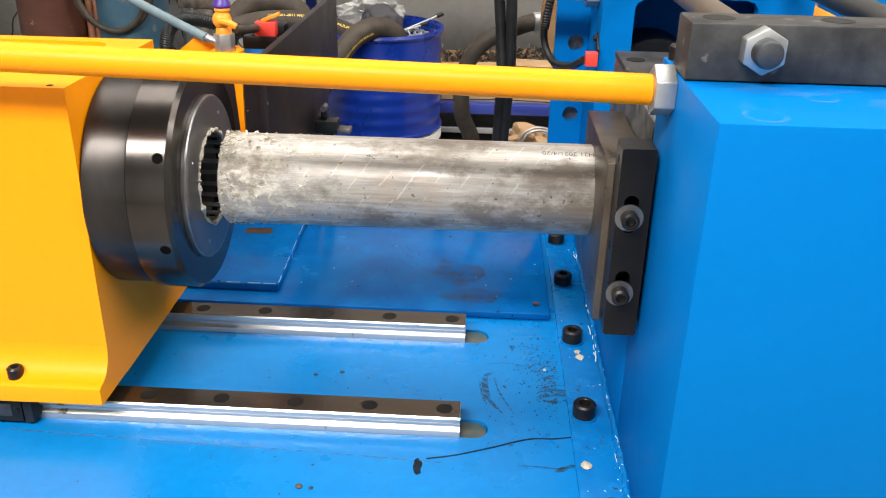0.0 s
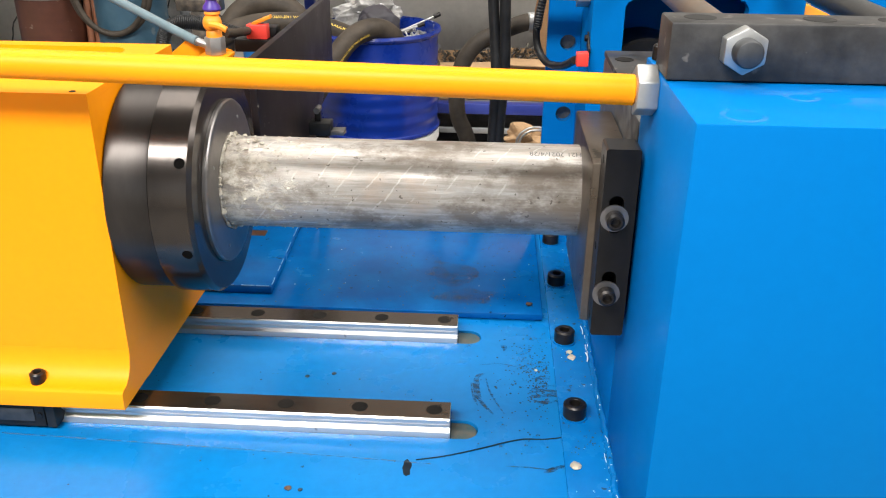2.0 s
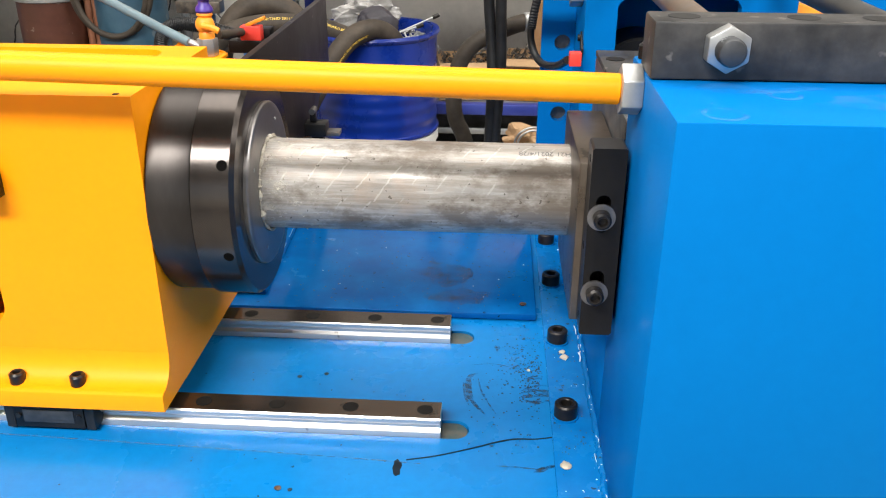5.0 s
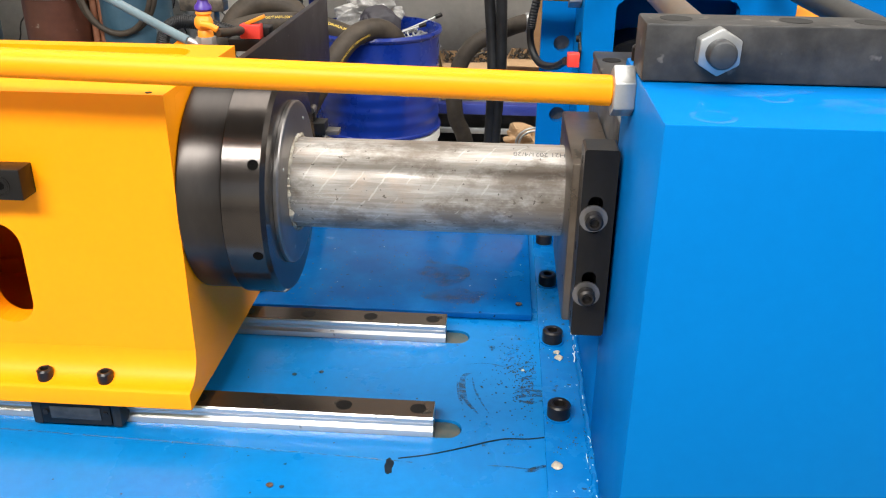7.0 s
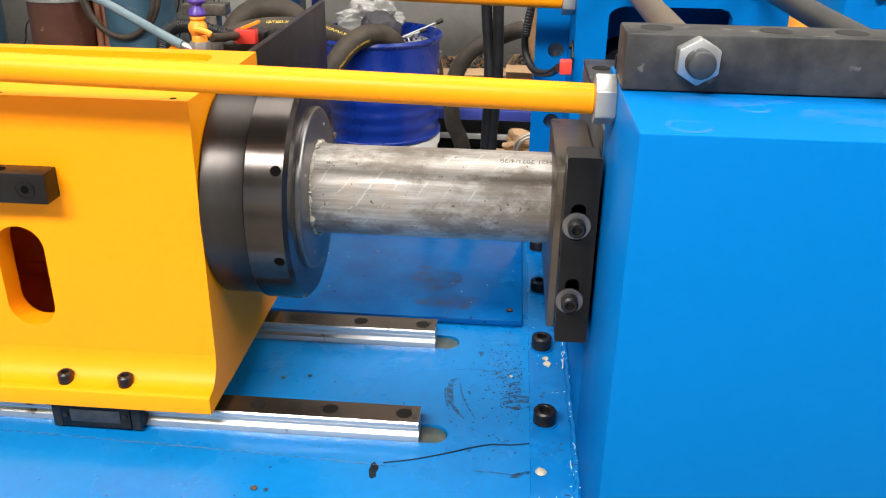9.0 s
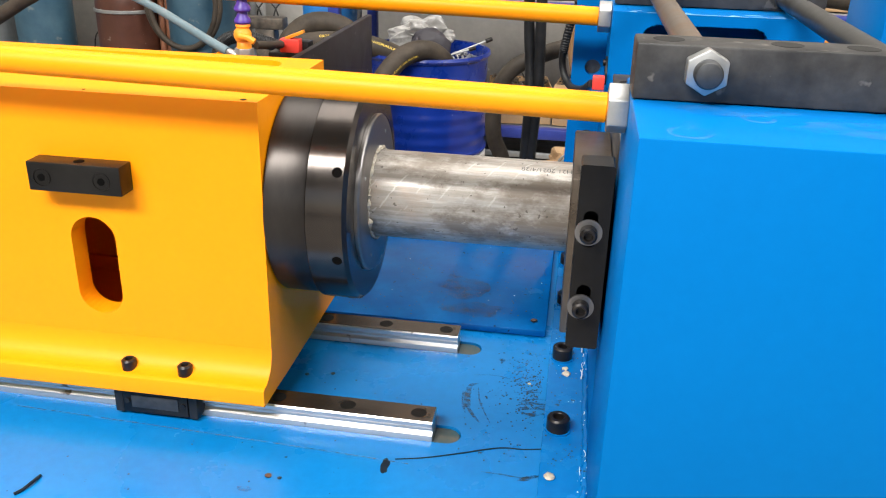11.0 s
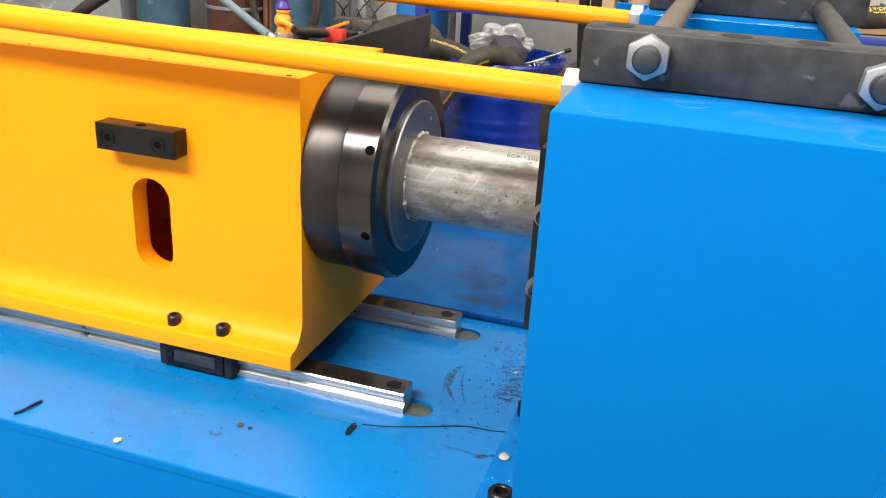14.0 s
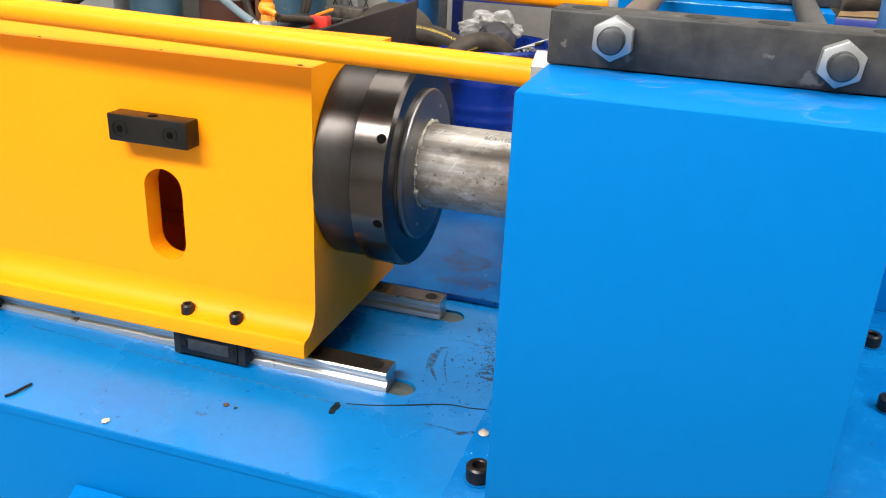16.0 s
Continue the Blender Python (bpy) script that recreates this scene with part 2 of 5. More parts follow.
def tube_material():
    m, n, p, link = material("greasy_bright_steel")
    big = noise_node(n, link, 11, 6, 0.68, (0.6, 1, 1))
    drawn = noise_node(n, link, 60, 6, 0.7, (0.10, 1.6, 1.6), 5.0)
    patch = noise_node(n, link, 6.5, 6, 0.7, (0.8, 1.2, 1.2), 9.0)
    gap = noise_node(n, link, 22, 4, 0.6, (1.0, 0.8, 0.8), 15.0)
    pit = noise_node(n, link, 120, 2, 0.5, None, 2.0)
    flake = noise_node(n, link, 70, 6, 0.72, (0.6, 1, 1), 12.0)
    crust = noise_node(n, link, 95, 4, 0.65, (0.8, 1, 1), 3.0)
    tc = n.nodes.new("ShaderNodeTexCoord")
    sep = n.nodes.new("ShaderNodeSeparateXYZ")
    link(tc.outputs["Object"], sep.inputs[0])
    turn = maths(n, link, "ARCTAN2", maths(n, link, "SUBTRACT", sep.outputs[2], 0.063), sep.outputs[1])
    # helical drag marks, broken up
    along = maths(n, link, "ADD", sep.outputs[0], maths(n, link, "MULTIPLY", turn, 0.045))
    helix = maths(n, link, "SINE", maths(n, link, "ADD", maths(n, link, "MULTIPLY", along, 175.0), maths(n, link, "MULTIPLY", big.outputs[0], 5.0)))
    drag = maths(n, link, "MULTIPLY", ramp(n, link, patch.outputs[0], [(0.44, 0.0), (0.54, 1.0)]).outputs[0], maths(n, link, "MULTIPLY", ramp(n, link, helix, [(0.955, 0.0), (0.997, 0.38)]).outputs[0], ramp(n, link, gap.outputs[0], [(0.46, 0.0), (0.56, 1.0)]).outputs[0]))
    # grease towards the free end
    near = ramp(n, link, maths(n, link, "ADD", maths(n, link, "MULTIPLY", sep.outputs[0], -4.2), -0.42), [(0.0, 0.0), (0.95, 0.30)]).outputs[0]
    grease = ramp(n, link, maths(n, link, "ADD", flake.outputs[0], near), [(0.65, 0.0), (0.75, 0.9)]).outputs[0]
    c = mixc(n, link, ramp(n, link, big.outputs[0], [(0.34, 0.0), (0.66, 1.0)]).outputs[0], (0.30, 0.278, 0.25), (0.45, 0.428, 0.395))
    c = mixc(n, link, ramp(n, link, drawn.outputs[0], [(0.40, 0.55), (0.52, 0.0)]).outputs[0], c, (0.20, 0.17, 0.14))
    c = mixc(n, link, ramp(n, link, drawn.outputs[0], [(0.56, 0.0), (0.66, 0.7)]).outputs[0], c, (0.62, 0.60, 0.565))
    c = mixc(n, link, ramp(n, link, patch.outputs[0], [(0.41, 0.8), (0.50, 0.0)]).outputs[0], c, (0.14, 0.112, 0.086))
    c = mixc(n, link, ramp(n, link, patch.outputs[0], [(0.53, 0.0), (0.64, 0.4)]).outputs[0], c, (0.46, 0.33, 0.24))
    c = mixc(n, link, drag, c, (0.66, 0.64, 0.60))
    c = mixc(n, link, ramp(n, link, pit.outputs[0], [(0.69, 0.0), (0.715, 0.8)]).outputs[0], c, (0.09, 0.075, 0.06))
    c = mixc(n, link, grease, c, mixc(n, link, ramp(n, link, crust.outputs[0], [(0.38, 0.0), (0.6, 1.0)]).outputs[0], (0.26, 0.225, 0.17), (0.54, 0.50, 0.43)))
    link(c, p.inputs["Base Color"])
    link(ramp(n, link, drawn.outputs[0], [(0.3, 0.50), (0.7, 0.30)]).outputs[0], p.inputs["Roughness"])
    link(maths(n, link, "SUBTRACT", 0.42, maths(n, link, "MULTIPLY", grease, 0.4)), p.inputs["Metallic"])
    relief = maths(n, link, "ADD", maths(n, link, "MULTIPLY", drawn.outputs[0], 0.35), maths(n, link, "MULTIPLY", crust.outputs[0], maths(n, link, "ADD", 0.12, maths(n, link, "MULTIPLY", grease, 0.9))))
    bump(n, link, p, relief, 0.35, 0.003)
    return m


M_TUBE = tube_material()


# ---- mesh helpers ----
def thing(name, base, label, category, group="", kind=""):
    ob = new(name)
    ob.location = base
    ob.empty_display_size = 0.05
    return tagged(ob, label, category, group, kind)


def base_of(ob):
    while ob.parent:
        ob = ob.parent
    return Vector(ob.location)


def part(name, bm, mat, parent, label="", smooth=True):
    """Links a bmesh, drawn in world metres, as one mesh under a thing or a part."""
    bmesh.ops.translate(bm, verts=bm.verts, vec=-base_of(parent))
    me = bpy.data.meshes.new(name)
    bm.to_mesh(me)
    bm.free()
    me.materials.append(mat)
    if smooth:
        for f in me.polygons:
            f.use_smooth = True
        me.set_sharp_from_angle(angle=radians(32))
    ob = new(name, me)
    ob.parent = parent
    if label:
        tagged(ob, label)
    return ob


def solid(name, bm, mat, label, category="", kind="", group=""):
    """A thing that is one mesh, with its origin at the middle of its base."""
    xs = [v.co for v in bm.verts]
    lo = Vector([min(c[i] for c in xs) for i in range(3)])
    hi = Vector([max(c[i] for c in xs) for i in range(3)])
    base = Vector(((lo.x + hi.x) / 2, (lo.y + hi.y) / 2, lo.z))
    bmesh.ops.translate(bm, verts=bm.verts, vec=-base)
    me = bpy.data.meshes.new(name)
    bm.to_mesh(me)
    bm.free()
    me.materials.append(mat)
    for f in me.polygons:
        f.use_smooth = True
    me.set_sharp_from_angle(angle=radians(32))
    ob = new(name, me)
    ob.location = base
    return tagged(ob, label, category, group, kind)


def box(bm, x0, x1, y0, y1, z0, z1, b=0.0, seg=2, turn=None):
    m = Matrix.Translation(((x0 + x1) / 2, (y0 + y1) / 2, (z0 + z1) / 2))
    if turn is not None:
        m = m @ turn
    vs = bmesh.ops.create_cube(bm, size=1.0, matrix=m @ Matrix.Diagonal((x1 - x0, y1 - y0, z1 - z0, 1)))["verts"]
    if b:
        es = list({e for v in vs for e in v.link_edges})
        bmesh.ops.bevel(bm, geom=es, offset=b, segments=seg, profile=0.5, affect="EDGES")
    return bm


def abox(*a, **k):
    return box(bmesh.new(), *a, **k)


def axis_matrix(p0, p1):
    p0, p1 = Vector(p0), Vector(p1)
    q = (p1 - p0).to_track_quat("Z", "Y")
    return Matrix.Translation(p0) @ q.to_matrix().to_4x4(), (p1 - p0).length


def lathe(bm, p0, p1, profile, n=48, closed=False):
    """Turns (radius, along) pairs round the axis from p0 towards p1; along in metres."""
    m, _ = axis_matrix(p0, p1)
    rings = []
    for r, h in profile:
        if r < 1e-6:
            rings.append([bm.verts.new(m @ Vector((0, 0, h)))])
        else:
            rings.append([bm.verts.new(m @ Vector((r * math.cos(2 * math.pi * i / n), r * math.sin(2 * math.pi * i / n), h))) for i in range(n)])
    pairs = list(zip(rings, rings[1:]))
    if closed:
        pairs.append((rings[-1], rings[0]))
    for a, b in pairs:
        for i in range(n):
            j = (i + 1) % n
            if len(a) == 1:
                bm.faces.new((a[0], b[i], b[j])[::-1])
            elif len(b) == 1:
                bm.faces.new((a[i], a[j], b[0])[::-1])
            else:
                bm.faces.new((a[i], a[j], b[j], b[i])[::-1])
    bmesh.ops.recalc_face_normals(bm, faces=bm.faces)
    return bm


def rod(bm, p0, p1, r, n=24, c=0.0):
    _, h = axis_matrix(p0, p1)
    if c:
        return lathe(bm, p0, p1, [(0, 0), (r - c, 0), (r, c), (r, h - c), (r - c, h), (0, h)], n)
    return lathe(bm, p0, p1, [(0, 0), (r, 0), (r, h), (0, h)], n)


def spline(pts, steps=8):
    pts = [Vector(p) for p in pts]
    out = []
    for i in range(len(pts) - 1):
        a, b, c, d = pts[max(i - 1, 0)], pts[i], pts[i + 1], pts[min(i + 2, len(pts) - 1)]
        for k in range(steps):
            t = k / steps
            out.append(0.5 * (2 * b + (c - a) * t + (2 * a - 5 * b + 4 * c - d) * t * t + (3 * b - a - 3 * c + d) * t ** 3))
    return out + [pts[-1]]


def sweep(bm, pts, r, n=12, steps=8, ribs=0.0, flat=1.0):
    path = spline(pts, steps) if steps > 1 else [Vector(p) for p in pts]
    up = Vector((0.13, 0.31, 0.94)).normalized()
    rings = []
    for i, p in enumerate(path):
        d = (path[min(i + 1, len(path) - 1)] - path[max(i - 1, 0)]).normalized()
        s = d.cross(up)
        if s.length < 1e-3:
            s = d.cross(Vector((1, 0, 0)))
        s.normalize()
        u = s.cross(d).normalized()
        up = u
        rr = r * (1 + ribs * (i % 2))
        rings.append([bm.verts.new(p + rr * (math.cos(2 * math.pi * k / n) * s + flat * math.sin(2 * math.pi * k / n) * u)) for k in range(n)])
    for a, b in zip(rings, rings[1:]):
        for k in range(n):
            j = (k + 1) % n
            bm.faces.new((a[k], a[j], b[j], b[k]))
    bm.faces.new(rings[0][::-1])
    bm.faces.new(rings[-1])
    bmesh.ops.recalc_face_normals(bm, faces=bm.faces)
    return bm


def prism(bm, outline, axis, a, b, bevel=0.0):
    """A closed outline of 2D points pushed along an axis from a to b. x: (y, z); y: (x, z); z: (x, y)."""
    def put(u, v, w):
        return {"x": (w, u, v), "y": (u, w, v), "z": (u, v, w)}[axis]
    lo = [bm.verts.new(put(u, v, a)) for u, v in outline]
    hi = [bm.verts.new(put(u, v, b)) for u, v in outline]
    fs = [bm.faces.new(lo), bm.faces.new(hi)]
    k = len(outline)
    for i in range(k):
        fs.append(bm.faces.new((lo[i], lo[(i + 1) % k], hi[(i + 1) % k], hi[i])))
    bmesh.ops.recalc_face_normals(bm, faces=fs)
    if bevel:
        es = list({e for f in fs for e in f.edges})
        bmesh.ops.bevel(bm, geom=es, offset=bevel, segments=2, profile=0.5, affect="EDGES")
    return bm


def rounded(x0, x1, y0, y1, r, k=6):
    pts = []
    for cx, cy, a in ((x1 - r, y1 - r, 0), (x0 + r, y1 - r, 90), (x0 + r, y0 + r, 180), (x1 - r, y0 + r, 270)):
        pts += [(cx + r * math.cos(radians(a + 90 * i / k)), cy + r * math.sin(radians(a + 90 * i / k))) for i in range(k + 1)]
    return pts


def holed(bm, outer, holes, axis, a, b):
    """A slab with outline outer and through holes, each a list of 2D points."""
    def put(u, v, w):
        return {"x": (w, u, v), "y": (u, w, v), "z": (u, v, w)}[axis]
    sheet = bmesh.new()
    for loop in (outer, *holes):
        vs = [sheet.verts.new(put(u, v, a)) for u, v in loop]
        for i in range(len(vs)):
            sheet.edges.new((vs[i], vs[(i + 1) % len(vs)]))
    bmesh.ops.triangle_fill(sheet, use_beauty=True, use_dissolve=False, edges=sheet.edges)
    me = bpy.data.meshes.new("sheet")
    sheet.to_mesh(me)
    sheet.free()
    shift = Vector(put(0, 0, b - a))
    lo = [bm.verts.new(v.co) for v in me.vertices]
    hi = [bm.verts.new(v.co + shift) for v in me.vertices]
    for f in me.polygons:
        bm.faces.new([lo[i] for i in f.vertices])
        bm.faces.new([hi[i] for i in f.vertices][::-1])
    start = 0
    for loop in (outer, *holes):
        k = len(loop)
        for i in range(k):
            p, q = start + i, start + (i + 1) % k
            bm.faces.new((lo[p], lo[q], hi[q], hi[p]))
        start += k
    bpy.data.meshes.remove(me)
    bmesh.ops.recalc_face_normals(bm, faces=bm.faces)
    return bm


def hexagon(r, turn=0.0):
    return [(r * math.cos(radians(60 * i + turn)), r * math.sin(radians(60 * i + turn))) for i in range(6)]


def cap_screw(bm, p, up, r, h, washer=0.0):
    """A socket head cap screw: a rounded drum with a hexagon pocket."""
    p, up = Vector(p), Vector(up)
    lathe(bm, p, p + up, [(0, 0), (r, 0), (r, h - 0.0025), (r - 0.0025, h), (r * 0.56, h), (r * 0.5, h - 0.001), (r * 0.5, h * 0.45), (0, h * 0.4)], 24)
    return bm


def flake(bm, p, out, r, rng):
    """A thin curled chip of grease standing off a surface whose normal is out."""
    out = Vector(out).normalized()
    side = out.cross(Vector((rng.uniform(-1, 1), rng.uniform(-1, 1), rng.uniform(-1, 1)))).normalized()
    lean = (side * rng.uniform(0.6, 1.0) + out * rng.uniform(0.1, 0.6)).normalized()
    over = lean.cross(out).normalized()
    n = 6
    top, low = [], []
    for i in range(n):
        a = 2 * math.pi * i / n
        k = r * rng.uniform(0.45, 1.2)
        q = Vector(p) + lean * k * math.cos(a) + over * k * 0.7 * math.sin(a) + out * rng.uniform(0, 0.35) * r
        top.append(bm.verts.new(q + out * 0.14 * r))
        low.append(bm.verts.new(q - out * 0.14 * r))
    bm.faces.new(top)
    bm.faces.new(low[::-1])
    for i in range(n):
        j = (i + 1) % n
        bm.faces.new((top[i], low[i], low[j], top[j]))


def lump(bm, p, r, seed, squash=0.5, n=2):
    """An uneven crumb."""
    vs = bmesh.ops.create_icosphere(bm, subdivisions=n, radius=1.0)["verts"]
    for v in vs:
        k = 1 + 0.45 * noise.noise(v.co * 1.7 + Vector((seed, seed * 2.1, 0)))
        v.co = Vector(p) + Vector((v.co.x * r * k, v.co.y * r * k, v.co.z * r * k * squash))
    return bm


# ---- the hall ----
FLOOR = -0.65
solid("floor", abox(-5.2, 5.2, -6.4, 3.0, FLOOR - 0.1, FLOOR), M_CONCRETE, "grey stained concrete workshop floor", "floor", "structure")
solid("wall_north", abox(-5.2, 5.2, 2.8, 3.0, FLOOR, 3.4), M_WALL, "grey rendered workshop wall behind the machine", "wall", "structure")
# west, east and south walls and the roof are unseen, added to enclose the light
solid("added_wall_west", abox(-5.2, -5.0, -6.2, 2.8, FLOOR, 3.4), M_WALL, "grey rendered workshop wall", "wall", "structure")
solid("added_wall_east", abox(5.0, 5.2, -6.2, 2.8, FLOOR, 3.4), M_WALL, "grey rendered workshop wall", "wall", "structure")
solid("added_wall_south", holed(bmesh.new(), [(-5.2, FLOOR), (5.2, FLOOR), (5.2, 3.4), (-5.2, 3.4)], [[(-2.6, FLOOR + 0.02), (1.6, FLOOR + 0.02), (1.6, 2.4), (-2.6, 2.4)]], "y", -6.4, -6.2),
      M_WALL, "unseen grey wall added to the south, open at the fill lamp", "wall", "structure")
solid("ceiling", holed(bmesh.new(), [(-5.2, -6.4), (5.2, -6.4), (5.2, 3.0), (-5.2, 3.0)],
                       [[(-3.0, 0.3), (3.0, 0.3), (3.0, 1.6), (-3.0, 1.6)], [(-2.7, -3.35), (0.1, -3.35), (0.1, -2.35), (-2.7, -2.35)], [(2.4, -2.7), (4.0, -2.7), (4.0, 0.2), (2.4, 0.2)]], "z", 3.4, 3.5),
      M_ADDED_ROOF, "unseen grey sheet roof added with three openings for the lamps", "ceiling", "structure")


# ---- machine bed ----
def machine_bed():
    bed = thing("machine_bed", (-0.5, 0.3, FLOOR), "blue painted steel machine bed with oily stains on its deck", "machine bed")
    deck = bmesh.new()
    pocket = [rounded(-1.9, 0.062, yc - 0.0215, yc + 0.0215, 0.0212, 8) for yc in (0.0, 0.256)]
    holed(deck, [(-2.2, -0.25), (1.3, -0.25), (1.3, 0.85), (-2.2, 0.85)], pocket, "z", -0.0118, 0.0)
    part("deck", deck, M_DECK, bed, "sky blue deck plate with scratches and oil marks", False)
    part("apron", abox(-2.2, 1.3, -0.25, -0.21, FLOOR, -0.012), M_BLUE, bed)
    part("edge_strip", abox(-2.2, 1.3, -0.2525, -0.2502, -0.0125, -0.0006), M_BLUE, bed)
    part("back_apron", abox(-2.2, 1.3, 0.81, 0.85, FLOOR, -0.012), M_BLUE, bed)
    for x0, x1 in ((-2.19, -2.16), (1.26, 1.29)):
        part("end_plate", abox(x0, x1, -0.209, 0.809, FLOOR, -0.046), M_BLUE, bed)
    for yc in (0.0, 0.256):
        part("pocket_base", abox(-1.91, 0.07, yc - 0.03, yc + 0.03, -0.045, -0.012), M_BASE, bed)
        part("pocket_floor", prism(bmesh.new(), [(0.0232, yc - 0.0195), *[(0.0405 + 0.0195 * math.sin(a), yc - 0.0195 * math.cos(a)) for a in (radians(15 * k) for k in range(13))], (0.0232, yc + 0.0195)], "z", -0.0118, -0.0035),
             M_TEAL, bed, "grimy milled pocket behind the rail end")
    part("raised_plate", abox(-1.2, 0.168, 0.318, 0.80, 0.001, 0.014, 0.004), M_OILY, bed, "oil-wet blue plate with dark stains")
    side = bmesh.new()
    prism(side, [(-0.316, 0.358), (-1.3, 0.358), (-1.3, 0.79), (-0.330, 0.79)], "z", 0.0142, 0.031, 0.004)
    part("step_plate", side, M_OILY, bed, "thicker blue plate with a bright worn edge")
    random.seed(8)
    wear = bmesh.new()
    for y0 in (0.365, 0.42, 0.45, 0.50, 0.58, 0.61, 0.67, 0.72):
        y1 = y0 + random.uniform(0.02, 0.05)
        ex = lambda y: -0.3175 - (y - 0.358) * 0.0324
        sweep(wear, [(ex(y0), y0, 0.0302), (ex((y0 + y1) / 2) + 0.0006, (y0 + y1) / 2, 0.0302), (ex(y1), y1, 0.0302)], random.uniform(0.0006, 0.0010), 6, 3)
    # pale strokes that paint the shiny streaks on the step's front edge
    for x0 in (-0.345, -0.372, -0.41, -0.47):
        sweep(wear, [(x0, 0.3592, 0.0302), (x0 + 0.012, 0.3588, 0.0302), (x0 + 0.024, 0.3592, 0.0302)], 0.001, 6, 3)
    tagged(part("worn_lit_edge", wear, M_WORN_LIT, bed, "worn paint along the step, with edge highlights drawn as pale strokes"), kind="stuff")
    part("drain_slot", abox(-0.435, -0.382, 0.575, 0.601, 0.0305, 0.0322, 0.0006), M_SLOT, bed, "rusty brown oily slot")
    part("post_foot", abox(0.178, 1.25, -0.249, 0.82, 0.001, 0.007, 0.002), M_BASE, bed, "thin blue foot plate with paint runs")
    weld = bmesh.new()
    random.seed(4)
    pts = [(0.2385 + random.uniform(-0.002, 0.002), -0.2 + 0.012 * i, 0.009 + random.uniform(-0.001, 0.001)) for i in range(80)]
    sweep(weld, pts, 0.0050, 8, 2, 0.12)
    part("weld_bead", weld, M_BASE, bed, "bumpy painted weld seam")
    gusset = bmesh.new()
    prism(gusset, [(-0.254, -0.105), (-0.31, -0.135), (-0.31, -0.20), (-0.254, -0.23)], "x", -0.36, -0.1, 0.003)
    part("front_bracket", gusset, M_BLUE, bed)
    random.seed(11)
    for x, y in ((0.212, -0.178), (0.199, 0.034), (0.199, 0.243), (0.199, 0.452), (0.199, 0.640), (0.745, 0.205), (0.745, 0.42)):
        b = bmesh.new()
        lathe(b, (x, y, 0.0072), (x, y, 1), [(0, 0), (0.019, 0), (0.019, 0.002), (0.0165, 0.002), (0, 0.002)], 24)
        part("washer", b, M_BASE, bed)
        part("cap_screw", cap_screw(bmesh.new(), (x, y, 0.009), (0, 0, 1), 0.0165, 0.021), M_SCREW, bed, "black socket head cap screw")
    return bed


machine_bed()


def linear_rail(yc, name="linear_rail"):
    rail = thing(name, (-0.9, yc, -0.012), "ground steel linear guide rail with dark hole caps", "guide rail", "guide rails on the bed")
    h = 0.0315
    half = [(0.0, -0.012), (0.0205, -0.012), (0.0205, 0.004), (0.0195, 0.008), (0.0145, 0.0125), (0.0145, 0.016), (0.019, 0.0205), (0.0215, 0.0235), (0.0215, 0.0295), (0.0195, h), (0.0, h)]
    outline = [(yc + u, v) for u, v in half[1:-1]] + [(yc - u, v) for u, v in half[1:-1][::-1]]
    bm = bmesh.new()
    prism(bm, outline, "x", -1.88, 0.0225)
    part("rail_body", bm, M_RAIL, rail)
    # thin top sheet in a darker, browner tone than the rail body
    part("rail_top", abox(-1.88, 0.0222, yc - 0.0192, yc + 0.0192, h + 0.0001, h + 0.0006), M_RAILTOP, rail, "ground top face, coloured browner and darker than the sides")
    for i in range(12):
        x = -0.105 * i
        bm = bmesh.new()
        lathe(bm, (x, yc, h + 0.0004), (x, yc, 1), [(0.0112, 0), (0.0112, 0.0006), (0.0098, 0.0007), (0.0094, 0.0004), (0, 0.0004)], 24)
        part("hole_cap", bm, M_CAP_HOLE_SHADE, rail)
    return rail


for yc in (0.0, 0.256):
    linear_rail(yc)


# ---- moving carriage with its chuck ----
AX, AZ = 0.128, 0.317


